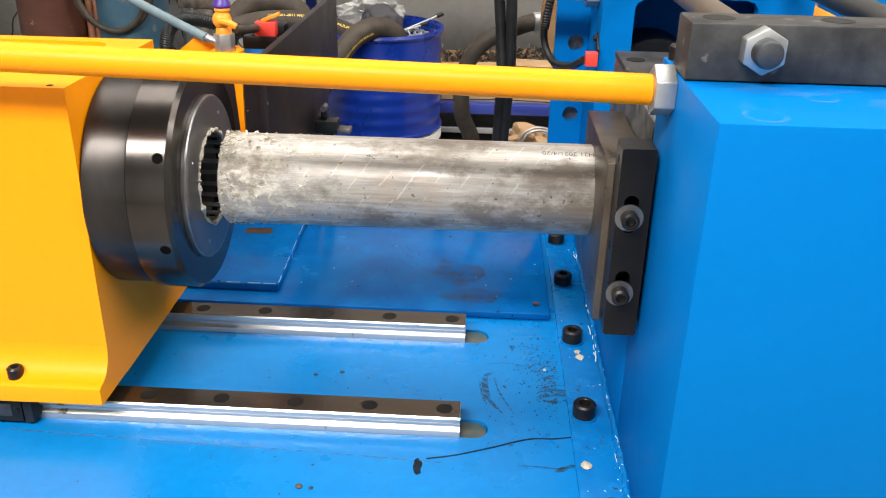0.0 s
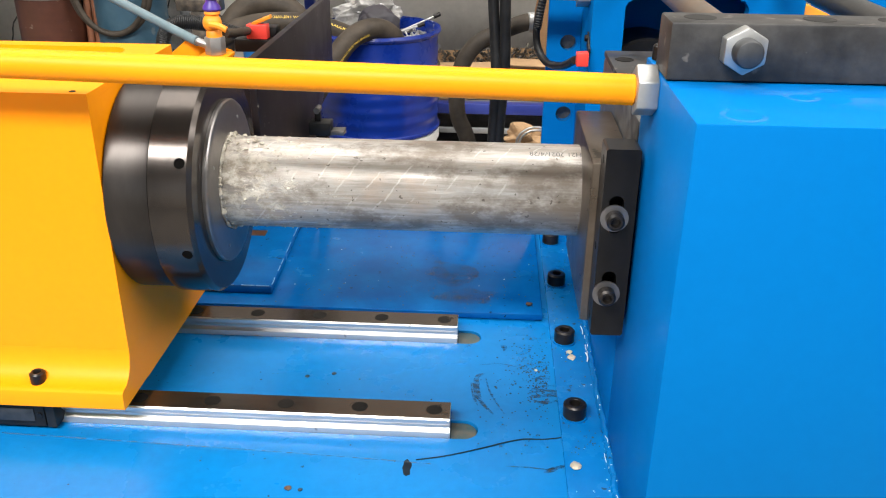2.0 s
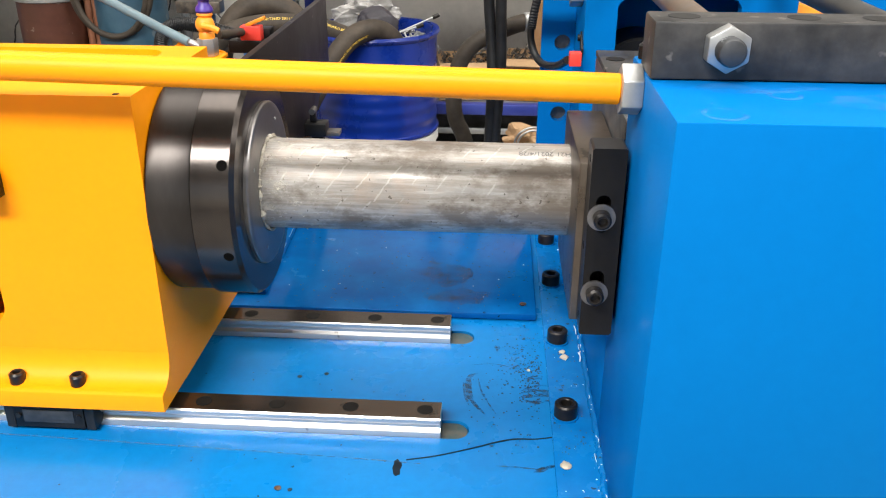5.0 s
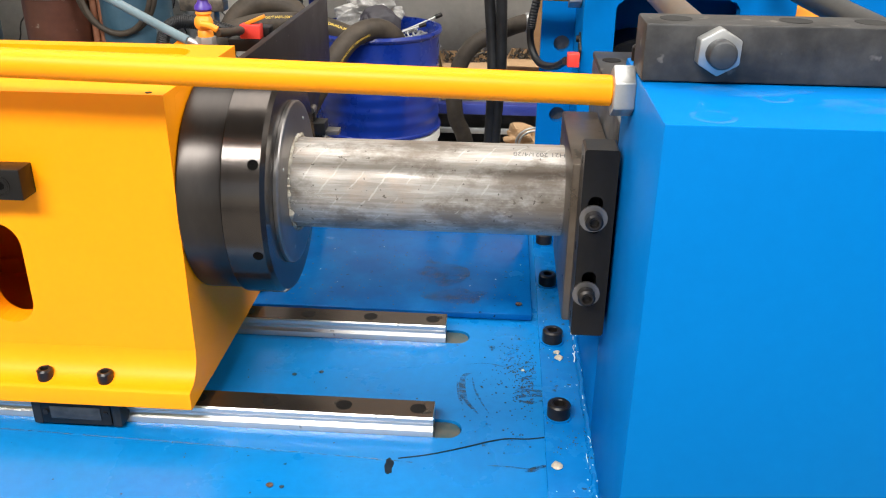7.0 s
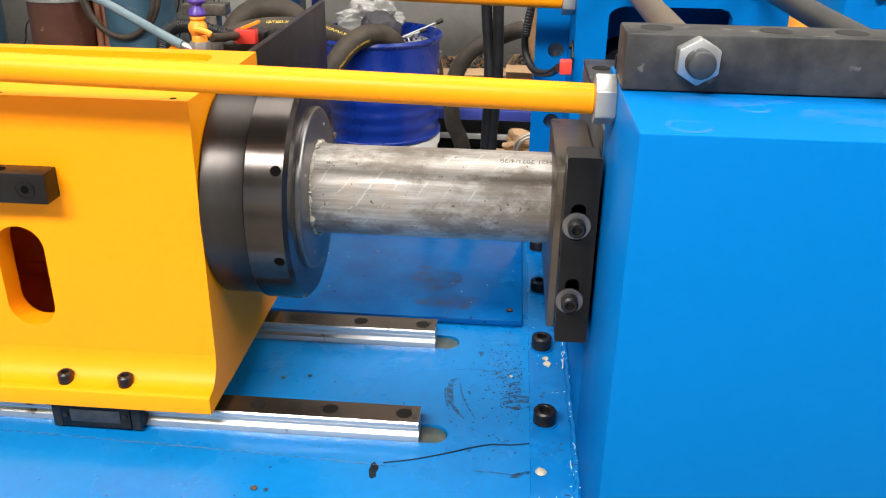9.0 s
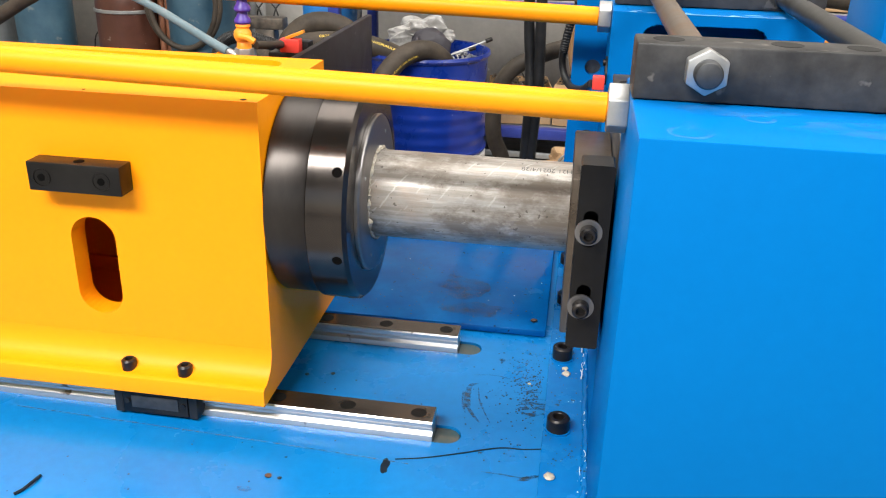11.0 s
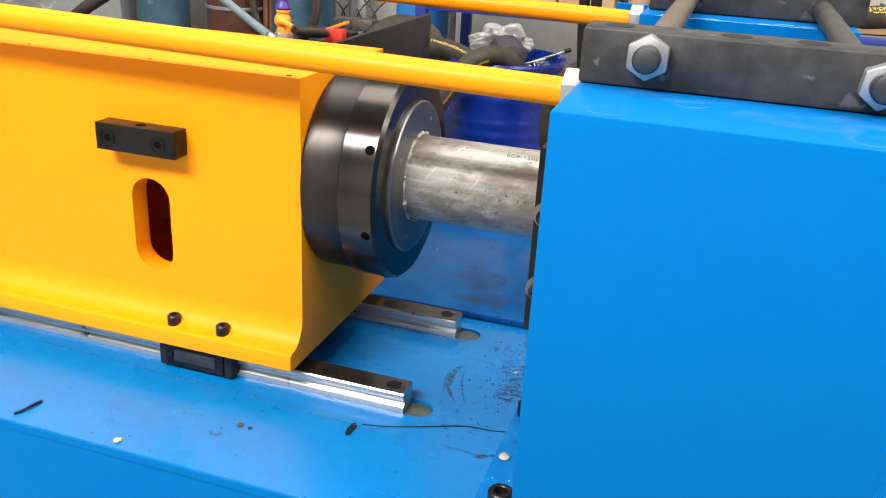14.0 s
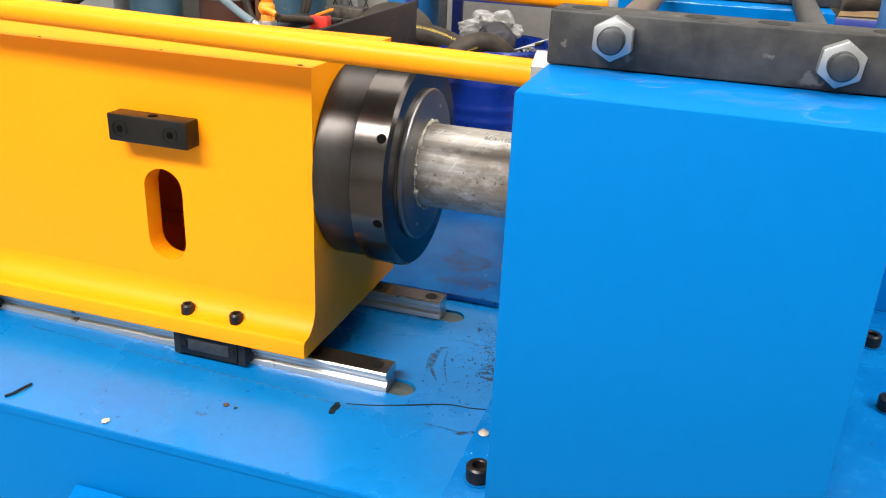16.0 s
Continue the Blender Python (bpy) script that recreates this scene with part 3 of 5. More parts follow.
def carriage():
    car = thing("carriage", (-1.0, AX, 0.05), "yellow painted carriage with a dark chuck, sliding on rails", "machine carriage")
    x0, x1 = -1.95, -0.4605
    yf, yb, zt, wall = -0.016, 0.279, 0.466, 0.035
    # front wall with the upright slot, shelf and lip in one outline
    slot = rounded(-0.743, -0.677, 0.153, 0.300, 0.0325, 8)
    bm = holed(bmesh.new(), [(x0, 0.1202), (x1, 0.1202), (x1, zt), (x0, zt)], [slot], "y", yf, yf + wall)
    part("front_wall", bm, M_YELLOW, car, "", False)
    for s, y0 in ((1, 0.0), (-1, 2 * AX)):
        f = lambda pts: [(y0 + s * u, v) for u, v in pts]
        bm = prism(bmesh.new(), f([(-0.054, 0.049), (-0.0555, 0.0505), (-0.0555, 0.0715), (-0.0545, 0.0742), (-0.052, 0.0758)]
                                     + [(-0.016 - 0.034 * (1 - math.sin(a)), 0.12 - 0.043 * math.cos(a)) for a in (radians(9 * k) for k in range(11))]
                                     + [(0.019, 0.12), (0.019, 0.096), (0.03, 0.096), (0.03, 0.049)]), "x", x0, x1)
        part("shelf", bm, M_YELLOW, car, "yellow foot shelf with a rounded inner corner")
    part("back_wall", abox(x0, x1, yb - wall, yb, 0.1202, zt), M_YELLOW, car)
    part("floor_plate", abox(x0, x1, 0.0301, 0.2259, 0.048, 0.096), M_YELLOW, car)
    part("end_wall", abox(x1 - 0.05, x1, 0.0191, 0.2439, 0.0961, zt - 0.0001), M_YELLOW, car)
    part("inner_wall", abox(-1.7, -0.509, 0.0192, 0.2438, 0.44, 0.4655), M_YELLOW, car)
    # raised rim along the top with a round-ended pocket
    pocket = rounded(-1.72, -0.511, 0.006, 0.252, 0.03, 6)
    bm = holed(bmesh.new(), [(x0, yf), (x1, yf), (x1, yb), (x0, yb)], [pocket], "z", zt, zt + 0.009)
    part("top_rim", bm, M_YELLOW, car, "", False)
    for x in (-0.482, -0.70, -0.91, -1.1):
        bm = bmesh.new()
        rod(bm, (x, -0.0055, zt + 0.0085), (x, -0.0055, zt + 0.0095), 0.0042 if x in (-0.482, -1.1) else 0.0022, 12)
        part("tapped_hole", bm, M_CAP_HOLE_SHADE, car)
    # black stop block on the front wall
    bm = box(bmesh.new(), -0.772, -0.641, -0.047, -0.0152, 0.345, 0.385, 0.0015)
    stop = part("stop_block", bm, M_BLACKOX, car, "small black steel stop block")
    for x in (-0.752, -0.668):
        bm = bmesh.new()
        lathe(bm, (x, -0.0468, 0.364), (x, -1, 0.364), [(0.0125, 0), (0.0125, 0.0012), (0.0112, 0.0012), (0.0108, -0.004), (0.0095, -0.004), (0.0095, 0.0005), (0.0055, 0.0005), (0.005, -0.004), (0, -0.004)], 24)
        part("screw", bm, M_BLACKOX, stop)
        bm = prism(bmesh.new(), [(x + u, 0.364 + v) for u, v in hexagon(0.0056, 15)], "y", -0.0474, -0.0455)
        part("socket", bm, M_HOLE_SHADE, stop)
    bm = bmesh.new()
    rod(bm, (-0.704, -0.033, 0.3848), (-0.704, -0.033, 0.3858), 0.007, 16)
    part("top_hole", bm, M_HOLE_SHADE, stop)
    # screws along the shelf, bearing blocks below
    for xc in (-0.633, -1.12):
        for dx in (-0.036, 0.049):
            part("cap_screw", cap_screw(bmesh.new(), (xc + dx, -0.036, 0.0765), (0, 0, 1), 0.0105, 0.017), M_SCREW, car, "black socket head cap screw")
        for yc in (0.0, 0.256):
            bm = box(bmesh.new(), xc - 0.05, xc + 0.05, yc - 0.042, yc + 0.042, 0.006, 0.0478, 0.002)
            block = part("bearing_block", bm, M_BLACKOX, car, "dark steel guide bearing block")
            for e0, e1 in ((xc - 0.064, xc - 0.0502), (xc + 0.0502, xc + 0.064)):
                part("end_seal", box(bmesh.new(), e0, e1, yc - 0.041, yc + 0.041, 0.004, 0.046, 0.002), M_PLASTIC, block)
            part("side_label", box(bmesh.new(), xc - 0.036, xc + 0.036, yc - 0.0435, yc - 0.0421, 0.016, 0.036, 0.0004), M_PLATE, block)
            for sx in (-0.043, 0.043):
                bm = bmesh.new()
                rod(bm, (xc + sx, yc - 0.0421, 0.026), (xc + sx, yc - 0.044, 0.026), 0.004, 10)
                part("plug", bm, M_SCREW, block)
    # chuck
    A = lambda x: (x, AX, AZ)
    bm = lathe(bmesh.new(), A(-0.459), A(0), [(0.066, 0), (0.150, 0), (0.1515, 0.002), (0.1515, 0.055), (0.150, 0.0575), (0.066, 0.0575)], 96, True)
    chuck = part("chuck_body", bm, M_FLANGE, car, "dark turned steel chuck flange")
    bm = lathe(bmesh.new(), A(-0.4012), A(0), [(0.066, 0), (0.155, 0), (0.1565, 0.0015), (0.1565, 0.050), (0.1515, 0.0555), (0.066, 0.0555)], 96, True)
    part("collar", bm, M_CHUCK, chuck, "polished collar with small radial holes")
    bm = lathe(bmesh.new(), A(-0.3456), A(0), [(0.0675, 0.0001), (0.1140, 0.0001), (0.1140, 0.0045), (0.1125, 0.0065), (0.1095, 0.0075), (0.104, 0.0078), (0.0685, 0.0078), (0.0665, 0.006), (0.0645, -0.05), (0.0675, -0.05)], 96, True)
    face = part("die_face", bm, M_CHUCKFACE, chuck, "grey ground steel die face")
    for k in range(8):
        a = radians(180 - 27.5 + 45 * k)
        u = Vector((0, math.cos(a), math.sin(a)))
        p = Vector(A(-0.360))
        bm = bmesh.new()
        rod(bm, p + u * 0.150, p + u * 0.1569, 0.0068, 20)
        part("radial_hole", bm, M_HOLE_SHADE, chuck)
    for a in (60, 150, 240, 330):
        u = Vector((0, math.cos(radians(a)), math.sin(radians(a))))
        p = Vector(A(-0.3377)) + u * 0.092
        bm = bmesh.new()
        rod(bm, p - Vector((0.002, 0, 0)), p + Vector((0.0008, 0, 0)), 0.0026, 12)
        part("pin", bm, M_ZINC, face)
    bm = bmesh.new()
    for k in range(24):
        a = 2 * math.pi * k / 24
        u, v = Vector((0, math.cos(a), math.sin(a))), Vector((0, -math.sin(a), math.cos(a)))
        p = Vector(A(-0.368)) + u * 0.0658
        vs = bmesh.ops.create_cube(bm, size=1.0, matrix=Matrix.Translation(p) @ Matrix((Vector((1, 0, 0)), u, v)).transposed().to_4x4() @ Matrix.Diagonal((0.052, 0.006, 0.006, 1)))
    part("inner_teeth", bm, M_ZINC, face, "bright cut teeth inside the bore")
    bm = bmesh.new()
    rings = []
    for i in range(220):
        a = 2 * math.pi * i / 220
        rr = 0.0019 + 0.0032 * noise.noise(Vector((7 * math.cos(a), 7 * math.sin(a), 1.3))) + 0.0016 * noise.noise(Vector((22 * math.cos(a), 22 * math.sin(a), 4.1)))
        rr = max(rr, 0.0006)
        u = Vector((0, math.cos(a), math.sin(a)))
        c = Vector(A(-0.3372)) + u * 0.0655
        rings.append([bm.verts.new(c + rr * (math.cos(b) * u * 1.2 + math.sin(b) * Vector((1.3, 0, 0)))) for b in (2 * math.pi * k / 8 for k in range(8))])
    for p, q in zip(rings, rings[1:] + rings[:1]):
        for k in range(8):
            bm.faces.new((p[k], p[(k + 1) % 8], q[(k + 1) % 8], q[k]))
    bmesh.ops.recalc_face_normals(bm, faces=bm.faces)
    tagged(part("grease_ring", bm, M_FLAKE, face, "ragged cream grease lip round the bore"), kind="stuff")
    return car


CARRIAGE = carriage()


# ---- tube held by the head ----
def steel_tube():
    tube = thing("steel_tube", (0.0, AX, AZ - 0.063), "bright steel tube smeared with grease and metal flakes", "steel tube")
    bm = lathe(bmesh.new(), (-0.314, AX, AZ), (1, AX, AZ), [(0.044, 0), (0.0615, 0), (0.063, 0.0015), (0.063, 0.512), (0.044, 0.512)], 96, True)
    part("tube_body", bm, M_TUBE, tube)
    bm = bmesh.new()
    rng = random.Random(21)
    for k in range(300):
        x = -0.3125 + 0.17 * rng.random() ** 2.2
        a = radians(rng.choice((rng.gauss(108, 26), rng.gauss(185, 40), rng.gauss(262, 18))))
        u = Vector((0, math.cos(a), math.sin(a)))
        flake(bm, Vector((x, AX, AZ)) + u * 0.0633, u, rng.uniform(0.0008, 0.0030) * (1.25 - (x + 0.3125) * 4.5), rng)
    for k in range(46):
        x = -0.3125 + 0.07 * rng.random() ** 1.5
        a = radians(rng.choice((rng.gauss(95, 14), rng.gauss(266, 10))))
        u = Vector((rng.uniform(-0.3, 0.3), math.cos(a), math.sin(a)))
        flake(bm, Vector((x, AX + 0.0642 * math.cos(a), AZ + 0.0642 * math.sin(a))), u, rng.uniform(0.002, 0.0046), rng)
    tagged(part("grease_flakes", bm, M_FLAKE, tube, "cream grease and flakes stuck to the end"), kind="stuff")
    # stamped marking, upside down, read from the far end
    cu = bpy.data.curves.new("marking", "FONT")
    cu.body, cu.size, cu.align_x = "(H21 2021/4/28", 0.0115, "LEFT"
    tmp = new("marking", cu)
    me = bpy.data.meshes.new_from_object(tmp.evaluated_get(bpy.context.evaluated_depsgraph_get()))
    bpy.data.objects.remove(tmp)
    bm = bmesh.new()
    bm.from_mesh(me)
    bmesh.ops.triangulate(bm, faces=bm.faces)
    for v in bm.verts:
        ang = radians(108) + v.co.y / 0.063
        v.co = Vector((0.192 - v.co.x, AX + 0.0634 * math.cos(ang), AZ + 0.0634 * math.sin(ang)))
    part("marking", bm, M_INK, tube, "dark stamped date marking", False)
    return tube


steel_tube()


# ---- press head: clamp, flange plate, block ----
def press_head():
    bm = box(bmesh.new(), 0.188, 0.2385, -0.016, 0.218, 0.192, 0.406, 0.003)
    head = thing("tube_flange", (0.217, 0.14, 0.192), "oiled brown steel flange plate holding the tube end", "flange plate")
    part("plate", bm, M_BROWNPLATE, head)
    blk = thing("head_block", (0.30, 0.2, 0.195), "dark mottled steel head block with counterbored top holes", "machine block")
    part("block", box(bmesh.new(), 0.2405, 0.40, 0.008, 0.365, 0.195, 0.452, 0.004), M_MOTTLED, blk)
    part("lid", box(bmesh.new(), 0.2402, 0.40, 0.20, 0.366, 0.4525, 0.462, 0.002), M_BAR, blk, "black top strip")
    for x, y in ((0.262, 0.30), (0.33, 0.30)):
        b = lathe(bmesh.new(), (x, y, 0.4622), (x, y, 1), [(0.014, 0), (0.014, 0.0006), (0.012, 0.0006), (0.0118, 0.0002), (0, 0.0002)], 24)
        part("counterbore", b, M_CAP_HOLE_SHADE, blk)


press_head()


def clamp_bar(y0, y1):
    c = thing("clamp_bar", (0.214, (y0 + y1) / 2, 0.197), "black oxide clamp bar with two slotted screws", "clamp", "clamp bars")
    slots = [rounded(0.205, 0.2225, z0, z1, 0.0088, 6) for z0, z1 in ((0.335, 0.382), (0.238, 0.285))]
    bm = holed(bmesh.new(), [(0.197, 0.2), (0.199, 0.197), (0.234, 0.197), (0.2365, 0.2), (0.2365, 0.4365), (0.2345, 0.438), (0.1995, 0.438), (0.197, 0.436)], slots, "y", y0, y1)
    part("bar", bm, M_BLACKOX, c, "", False)
    # black sheet that paints the dark depth behind the slots
    part("slot_back", abox(0.2, 0.228, y1 - 0.006, y1 - 0.001, 0.23, 0.39), M_CAP_HOLE_SHADE, c)
    for x, z in ((0.2125, 0.355), (0.2115, 0.256)):
        b = lathe(bmesh.new(), (x, y0 - 0.0002, z), (x, -9, z), [(0.0085, 0), (0.0165, 0), (0.0165, 0.003), (0.0085, 0.003)], 28, True)
        part("washer", b, M_CHUCKFACE, c, "plain grey washer")
        part("cap_screw", cap_screw(bmesh.new(), (x, y0 - 0.0034, z), (0, -1, 0), 0.0105, 0.014), M_SCREW, c, "black socket head cap screw")
    for z in (0.42, 0.31, 0.215):
        b = bmesh.new()
        rod(b, (0.1975, y0 + 0.02, z), (0.1966, y0 + 0.02, z), 0.005, 14)
        part("side_hole", b, M_CAP_HOLE_SHADE, c)
    return c


clamp_bar(-0.060, -0.018)


# ---- the two posts with their top bars and tie rods ----
def front_post():
    p = thing("front_post", (0.416, -0.14, 0.0), "smooth sky blue steel press post", "machine post")
    part("post_body", box(bmesh.new(), 0.2415, 0.592, -0.266, 0.004, 0.0072, 0.530, 0.003), M_BLUE, p)
    part("side_wall", box(bmesh.new(), 0.2415, 0.40, 0.0045, 0.5295, 0.0072, 0.194, 0.002), M_BLUE, p, "blue cross wall between the posts")
    part("skirt", abox(0.2425, 0.591, -0.265, -0.2505, -0.12, 0.0072), M_BLUE, p)
    part("top_screw", cap_screw(bmesh.new(), (0.255, -0.012, 0.5305), (0, 0, 1), 0.0105, 0.017), M_SCREW, p)
    return p


def rear_post():
    p = thing("rear_post", (0.416, 0.66, 0.0), "sky blue steel press post with a torch-cut window", "machine post")
    yf, yb = 0.53, 0.80
    random.seed(3)
    win = [(u + random.uniform(-0.0015, 0.0015), v + random.uniform(-0.002, 0.002)) for u, v in rounded(0.291, 0.500, 0.12, 0.518, 0.02, 8)]
    side = [(0.236, 0.0075), (0.592, 0.0075), (0.592, 0.538), (0.236, 0.538)]
    part("front_plate", holed(bmesh.new(), side, [win], "y", yf, yf + 0.025), M_BLUE, p, "blue plate with a rough torch-cut window", False)
    part("side_plate", abox(0.2362, 0.262, yf + 0.0255, yb, 0.0075, 0.5375), M_BLUE, p)
    h = [[(0.2125 + 0.0155 * math.cos(a), z + 0.0155 * math.sin(a)) for a in (2 * math.pi * i / 20 for i in range(20))] for z in (0.407, 0.265, 0.12)]
    part("flange", holed(bmesh.new(), [(0.172, 0.0075), (0.2358, 0.0075), (0.2358, 0.537), (0.172, 0.537)], h, "y", 0.70, 0.72), M_BLUE, p, "blue side flange with drilled holes", False)
    part("flange_back", abox(0.174, 0.2355, 0.7205, 0.73, 0.0075, 0.533), M_MOTTLED, p)
    part("side_plate", abox(0.566, 0.5918, yf + 0.0255, yb, 0.0075, 0.5375), M_BLUE, p)
    part("back_plate", abox(0.2622, 0.5658, yb - 0.025, yb, 0.0075, 0.5375), M_BLUE, p)
    part("top_plate", abox(0.2625, 0.5655, yf + 0.0255, yb - 0.0255, 0.515, 0.5377), M_BLUE, p)
    b = lathe(bmesh.new(), (0.352, 0.60, 0.345), (0.352, 2, 0.345), [(0.062, 0), (0.088, 0), (0.092, 0.004), (0.092, 0.12), (0.062, 0.12)], 48, True)
    part("bush", b, M_PLASTIC, p, "black round bush inside the post")
    return p


front_post()
rear_post()


def top_bar(y0, y1, nuts, zb, x1=0.66):
    bar = thing("top_bar", (0.42, (y0 + y1) / 2, zb), "scaled black steel cross bar on the blue post", "steel bar", "cross bars on the posts")
    part("bar", box(bmesh.new(), 0.241, x1, y0, y1, zb, zb + 0.0585, 0.003), M_BAR, bar)
    for x in (0.275, 0.395, 0.47, 0.58):
        b = lathe(bmesh.new(), (x, (y0 + y1) / 2, zb + 0.0587), (x, (y0 + y1) / 2, 1), [(0.0165, 0), (0.0165, 0.0002), (0, 0.0002)], 28)
        part("plug", b, M_PLUG, bar)
    if nuts:
        for x, z, t in ((0.312, 0.5655, 90), (0.536, 0.561, 84)):
            pts = [(x + u, z + v) for u, v in hexagon(0.0236, t)]
            nut = part("hex_nut", prism(bmesh.new(), pts, "y", y0 - 0.019, y0 - 0.0003, 0.0016), M_ZINC, bar, "zinc plated hexagon nut")
            b = bmesh.new()
            lathe(b, (x, y0 - 0.015, z), (x, -9, z), [(0, 0), (0.0142, 0), (0.0142, 0.0165), (0.0125, 0.0195), (0.008, 0.0212), (0, 0.0216)], 32)
            part("bolt_end", b, M_PLATE, nut, "dark chamfered bolt end")
    return bar


top_bar(-0.117, -0.055, True, 0.5312)
top_bar(0.622, 0.684, False, 0.5392, 0.608)
for x, z in ((0.312, 0.5655), (0.536, 0.561)):
    b = bmesh.new()
    lathe(b, (x - 0.012 * (x > 0.4), -0.0545, z), (x, 0.6215, z), [(0, 0), (0.0165, 0), (0.0165, 0.51), (0.0155, 0.513), (0.0155, 0.56), (0.0165, 0.563), (0.0165, 0.676), (0, 0.676)], 32)
    solid("tie_rod", b, M_RODSTEEL if x < 0.4 else M_RODDARK, "rusty brown steel tie rod between the cross bars" if x < 0.4 else "dark grey steel tie rod between the cross bars", "tie rod", "", "upper tie rods")


def guide_rod(y, z, x1, group="yellow guide rods"):
    g = thing("guide_rod", (-0.8, y, z - 0.017), "yellow painted guide rod with a zinc hexagon nut", "guide rod", group)
    b = bmesh.new()
    rod(b, (-2.4, y, z + 0.0195 * (x1 + 2.4)), (x1, y, z), 0.0168, 32, 0.002)
    part("bar", b, M_YELLOW, g)
    pts = [(y + u, z + v) for u, v in hexagon(0.0285, 90)]
    part("hex_nut", prism(bmesh.new(), pts, "x", x1 - 0.0006, x1 + 0.022, 0.0018), M_ZINC, g, "zinc plated hexagon nut")
    return g


guide_rod(-0.068, 0.5085, 0.2195)
guide_rod(0.597, 0.519, 0.2135)


# ---- guard plate, coolant nozzle and switch behind the carriage ----
b = prism(bmesh.new(), [(0.33, 0.445), (1.0, 0.445), (1.0, 0.29), (0.95, 0.272), (0.872, 0.245), (0.80, 0.20), (0.76, 0.155), (0.76, 0.0145), (0.73, 0.0145), (0.73, 0.17), (0.33, 0.20)], "x", -0.318, -0.306, 0.0012)
solid("guard_plate", b, M_GUARD, "dark speckled steel guard plate with a pale cut edge", "guard plate")


def coolant_nozzle():
    g = thing("coolant_nozzle", (-0.385, 0.41, 0.256), "orange ball valve with purple jointed hose on a yellow bracket", "coolant nozzle")
    part("bracket", prism(bmesh.new(), [(-0.447, 0.451), (-0.402, 0.443), (-0.372, 0.434), (-0.376, 0.285), (-0.3185, 0.285), (-0.3185, 0.256), (-0.382, 0.256), (-0.39, 0.40), (-0.505, 0.405)], "y", 0.432, 0.440, 0.001), M_YELLOW, g, "yellow sheet bracket")
    part("shelf", box(bmesh.new(), -0.415, -0.366, 0.385, 0.4315, 0.428, 0.434, 0.001), M_YELLOW, g)
    part("fitting", prism(bmesh.new(), [(-0.390 + u, 0.405 + v) for u, v in hexagon(0.017, 20)], "z", 0.4345, 0.463, 0.001), M_ZINC, g, "grey hexagon fitting")
    v = bmesh.new()
    lathe(v, (-0.390, 0.405, 0.463), (-0.390, 0.405, 1), [(0, 0), (0.013, 0), (0.0125, 0.008), (0.010, 0.012), (0.0105, 0.034), (0.013, 0.037), (0.012, 0.041), (0, 0.041)], 24)
    bmesh.ops.create_uvsphere(v, u_segments=20, v_segments=12, radius=0.0155, matrix=Matrix.Translation((-0.391, 0.404, 0.485)))
    valve = part("valve_body", v, M_ORANGE, g)
    h = bmesh.new()
    sweep(h, [(-0.391, 0.390, 0.485), (-0.376, 0.388, 0.483), (-0.364, 0.388, 0.477)], 0.0055, 10, 5)
    part("lever", h, M_ORANGE, valve)
    z = 0.504
    for k in range(7):
        s = lathe(bmesh.new(), (-0.390 + 0.0025 * k * k * 0.3, 0.405, z), (-0.387 + 0.002 * k, 0.405, 1), [(0, 0), (0.0125, 0), (0.0145, 0.003), (0.0135, 0.008), (0.009, 0.014), (0.0085, 0.02), (0.0115, 0.0225), (0, 0.0225)], 24)
        part("hose_segment", s, M_PURPLE, g)
        z += 0.0205
    part("hose_barb", sweep(bmesh.new(), [(-0.402, 0.402, 0.449), (-0.414, 0.402, 0.454), (-0.424, 0.407, 0.4565)], 0.006, 12, 4, 0.12), M_ZINC, g)
    part("inlet_hose", sweep(bmesh.new(), [(-0.418, 0.402, 0.455), (-0.47, 0.44, 0.466), (-0.545, 0.50, 0.482), (-0.64, 0.57, 0.503), (-0.82, 0.68, 0.54), (-1.1, 0.85, 0.6)], 0.0078, 14, 8), M_AIR, g, "pale blue-grey air hose")
    part("feed_hose", sweep(bmesh.new(), [(-0.376, 0.42, 0.466), (-0.368, 0.47, 0.458), (-0.376, 0.55, 0.446), (-0.39, 0.586, 0.436)], 0.0075, 12, 8), M_RUBBER, g, "short black hose")
    return g


coolant_nozzle()


b = box(bmesh.new(), -1.3, -0.325, 0.792, 0.80, 0.0315, 0.30, 0.001)
solid("splash_plate", b, M_GUARD, "dark steel splash plate along the rear of the bed", "splash plate")


def switch(name, x, y, z, label, stand):
    s = thing(name, (x, y, z - 0.03), label, "limit switch")
    part("red_cap", box(bmesh.new(), x - 0.019, x + 0.019, y - 0.012, y + 0.012, z - 0.0095, z + 0.0165, 0.002), M_RED, s, "red plastic cap")
    part("cap_flap", box(bmesh.new(), x - 0.010, x + 0.026, y - 0.008, y + 0.012, z + 0.020, z + 0.026, 0.001, 2, Matrix.Rotation(radians(-22), 4, "Y")), M_ORANGE, s, "faded orange flap")
    part("switch_body", box(bmesh.new(), x - 0.022, x + 0.03, y + 0.013, y + 0.045, z - 0.014, z + 0.008, 0.002), M_PLASTIC, s)
    part("stand", stand, M_BLACKOX, s, "dark steel stand")
    return s


switch("limit_switch", -0.362, 0.572, 0.438, "red capped limit switch on a dark bar", box(bmesh.new(), -0.405, -0.3185, 0.562, 0.612, 0.405, 0.428, 0.002))
s = thing("roller_switch", (-0.285, 0.72, 0.0145), "small black roller switch on a steel post behind the tube", "limit switch")
part("post", box(bmesh.new(), -0.294, -0.270, 0.708, 0.732, 0.0145, 0.205, 0.001), M_SCREW, s)
part("switch_body", box(bmesh.new(), -0.312, -0.262, 0.700, 0.740, 0.2055, 0.232, 0.002), M_PLASTIC, s)
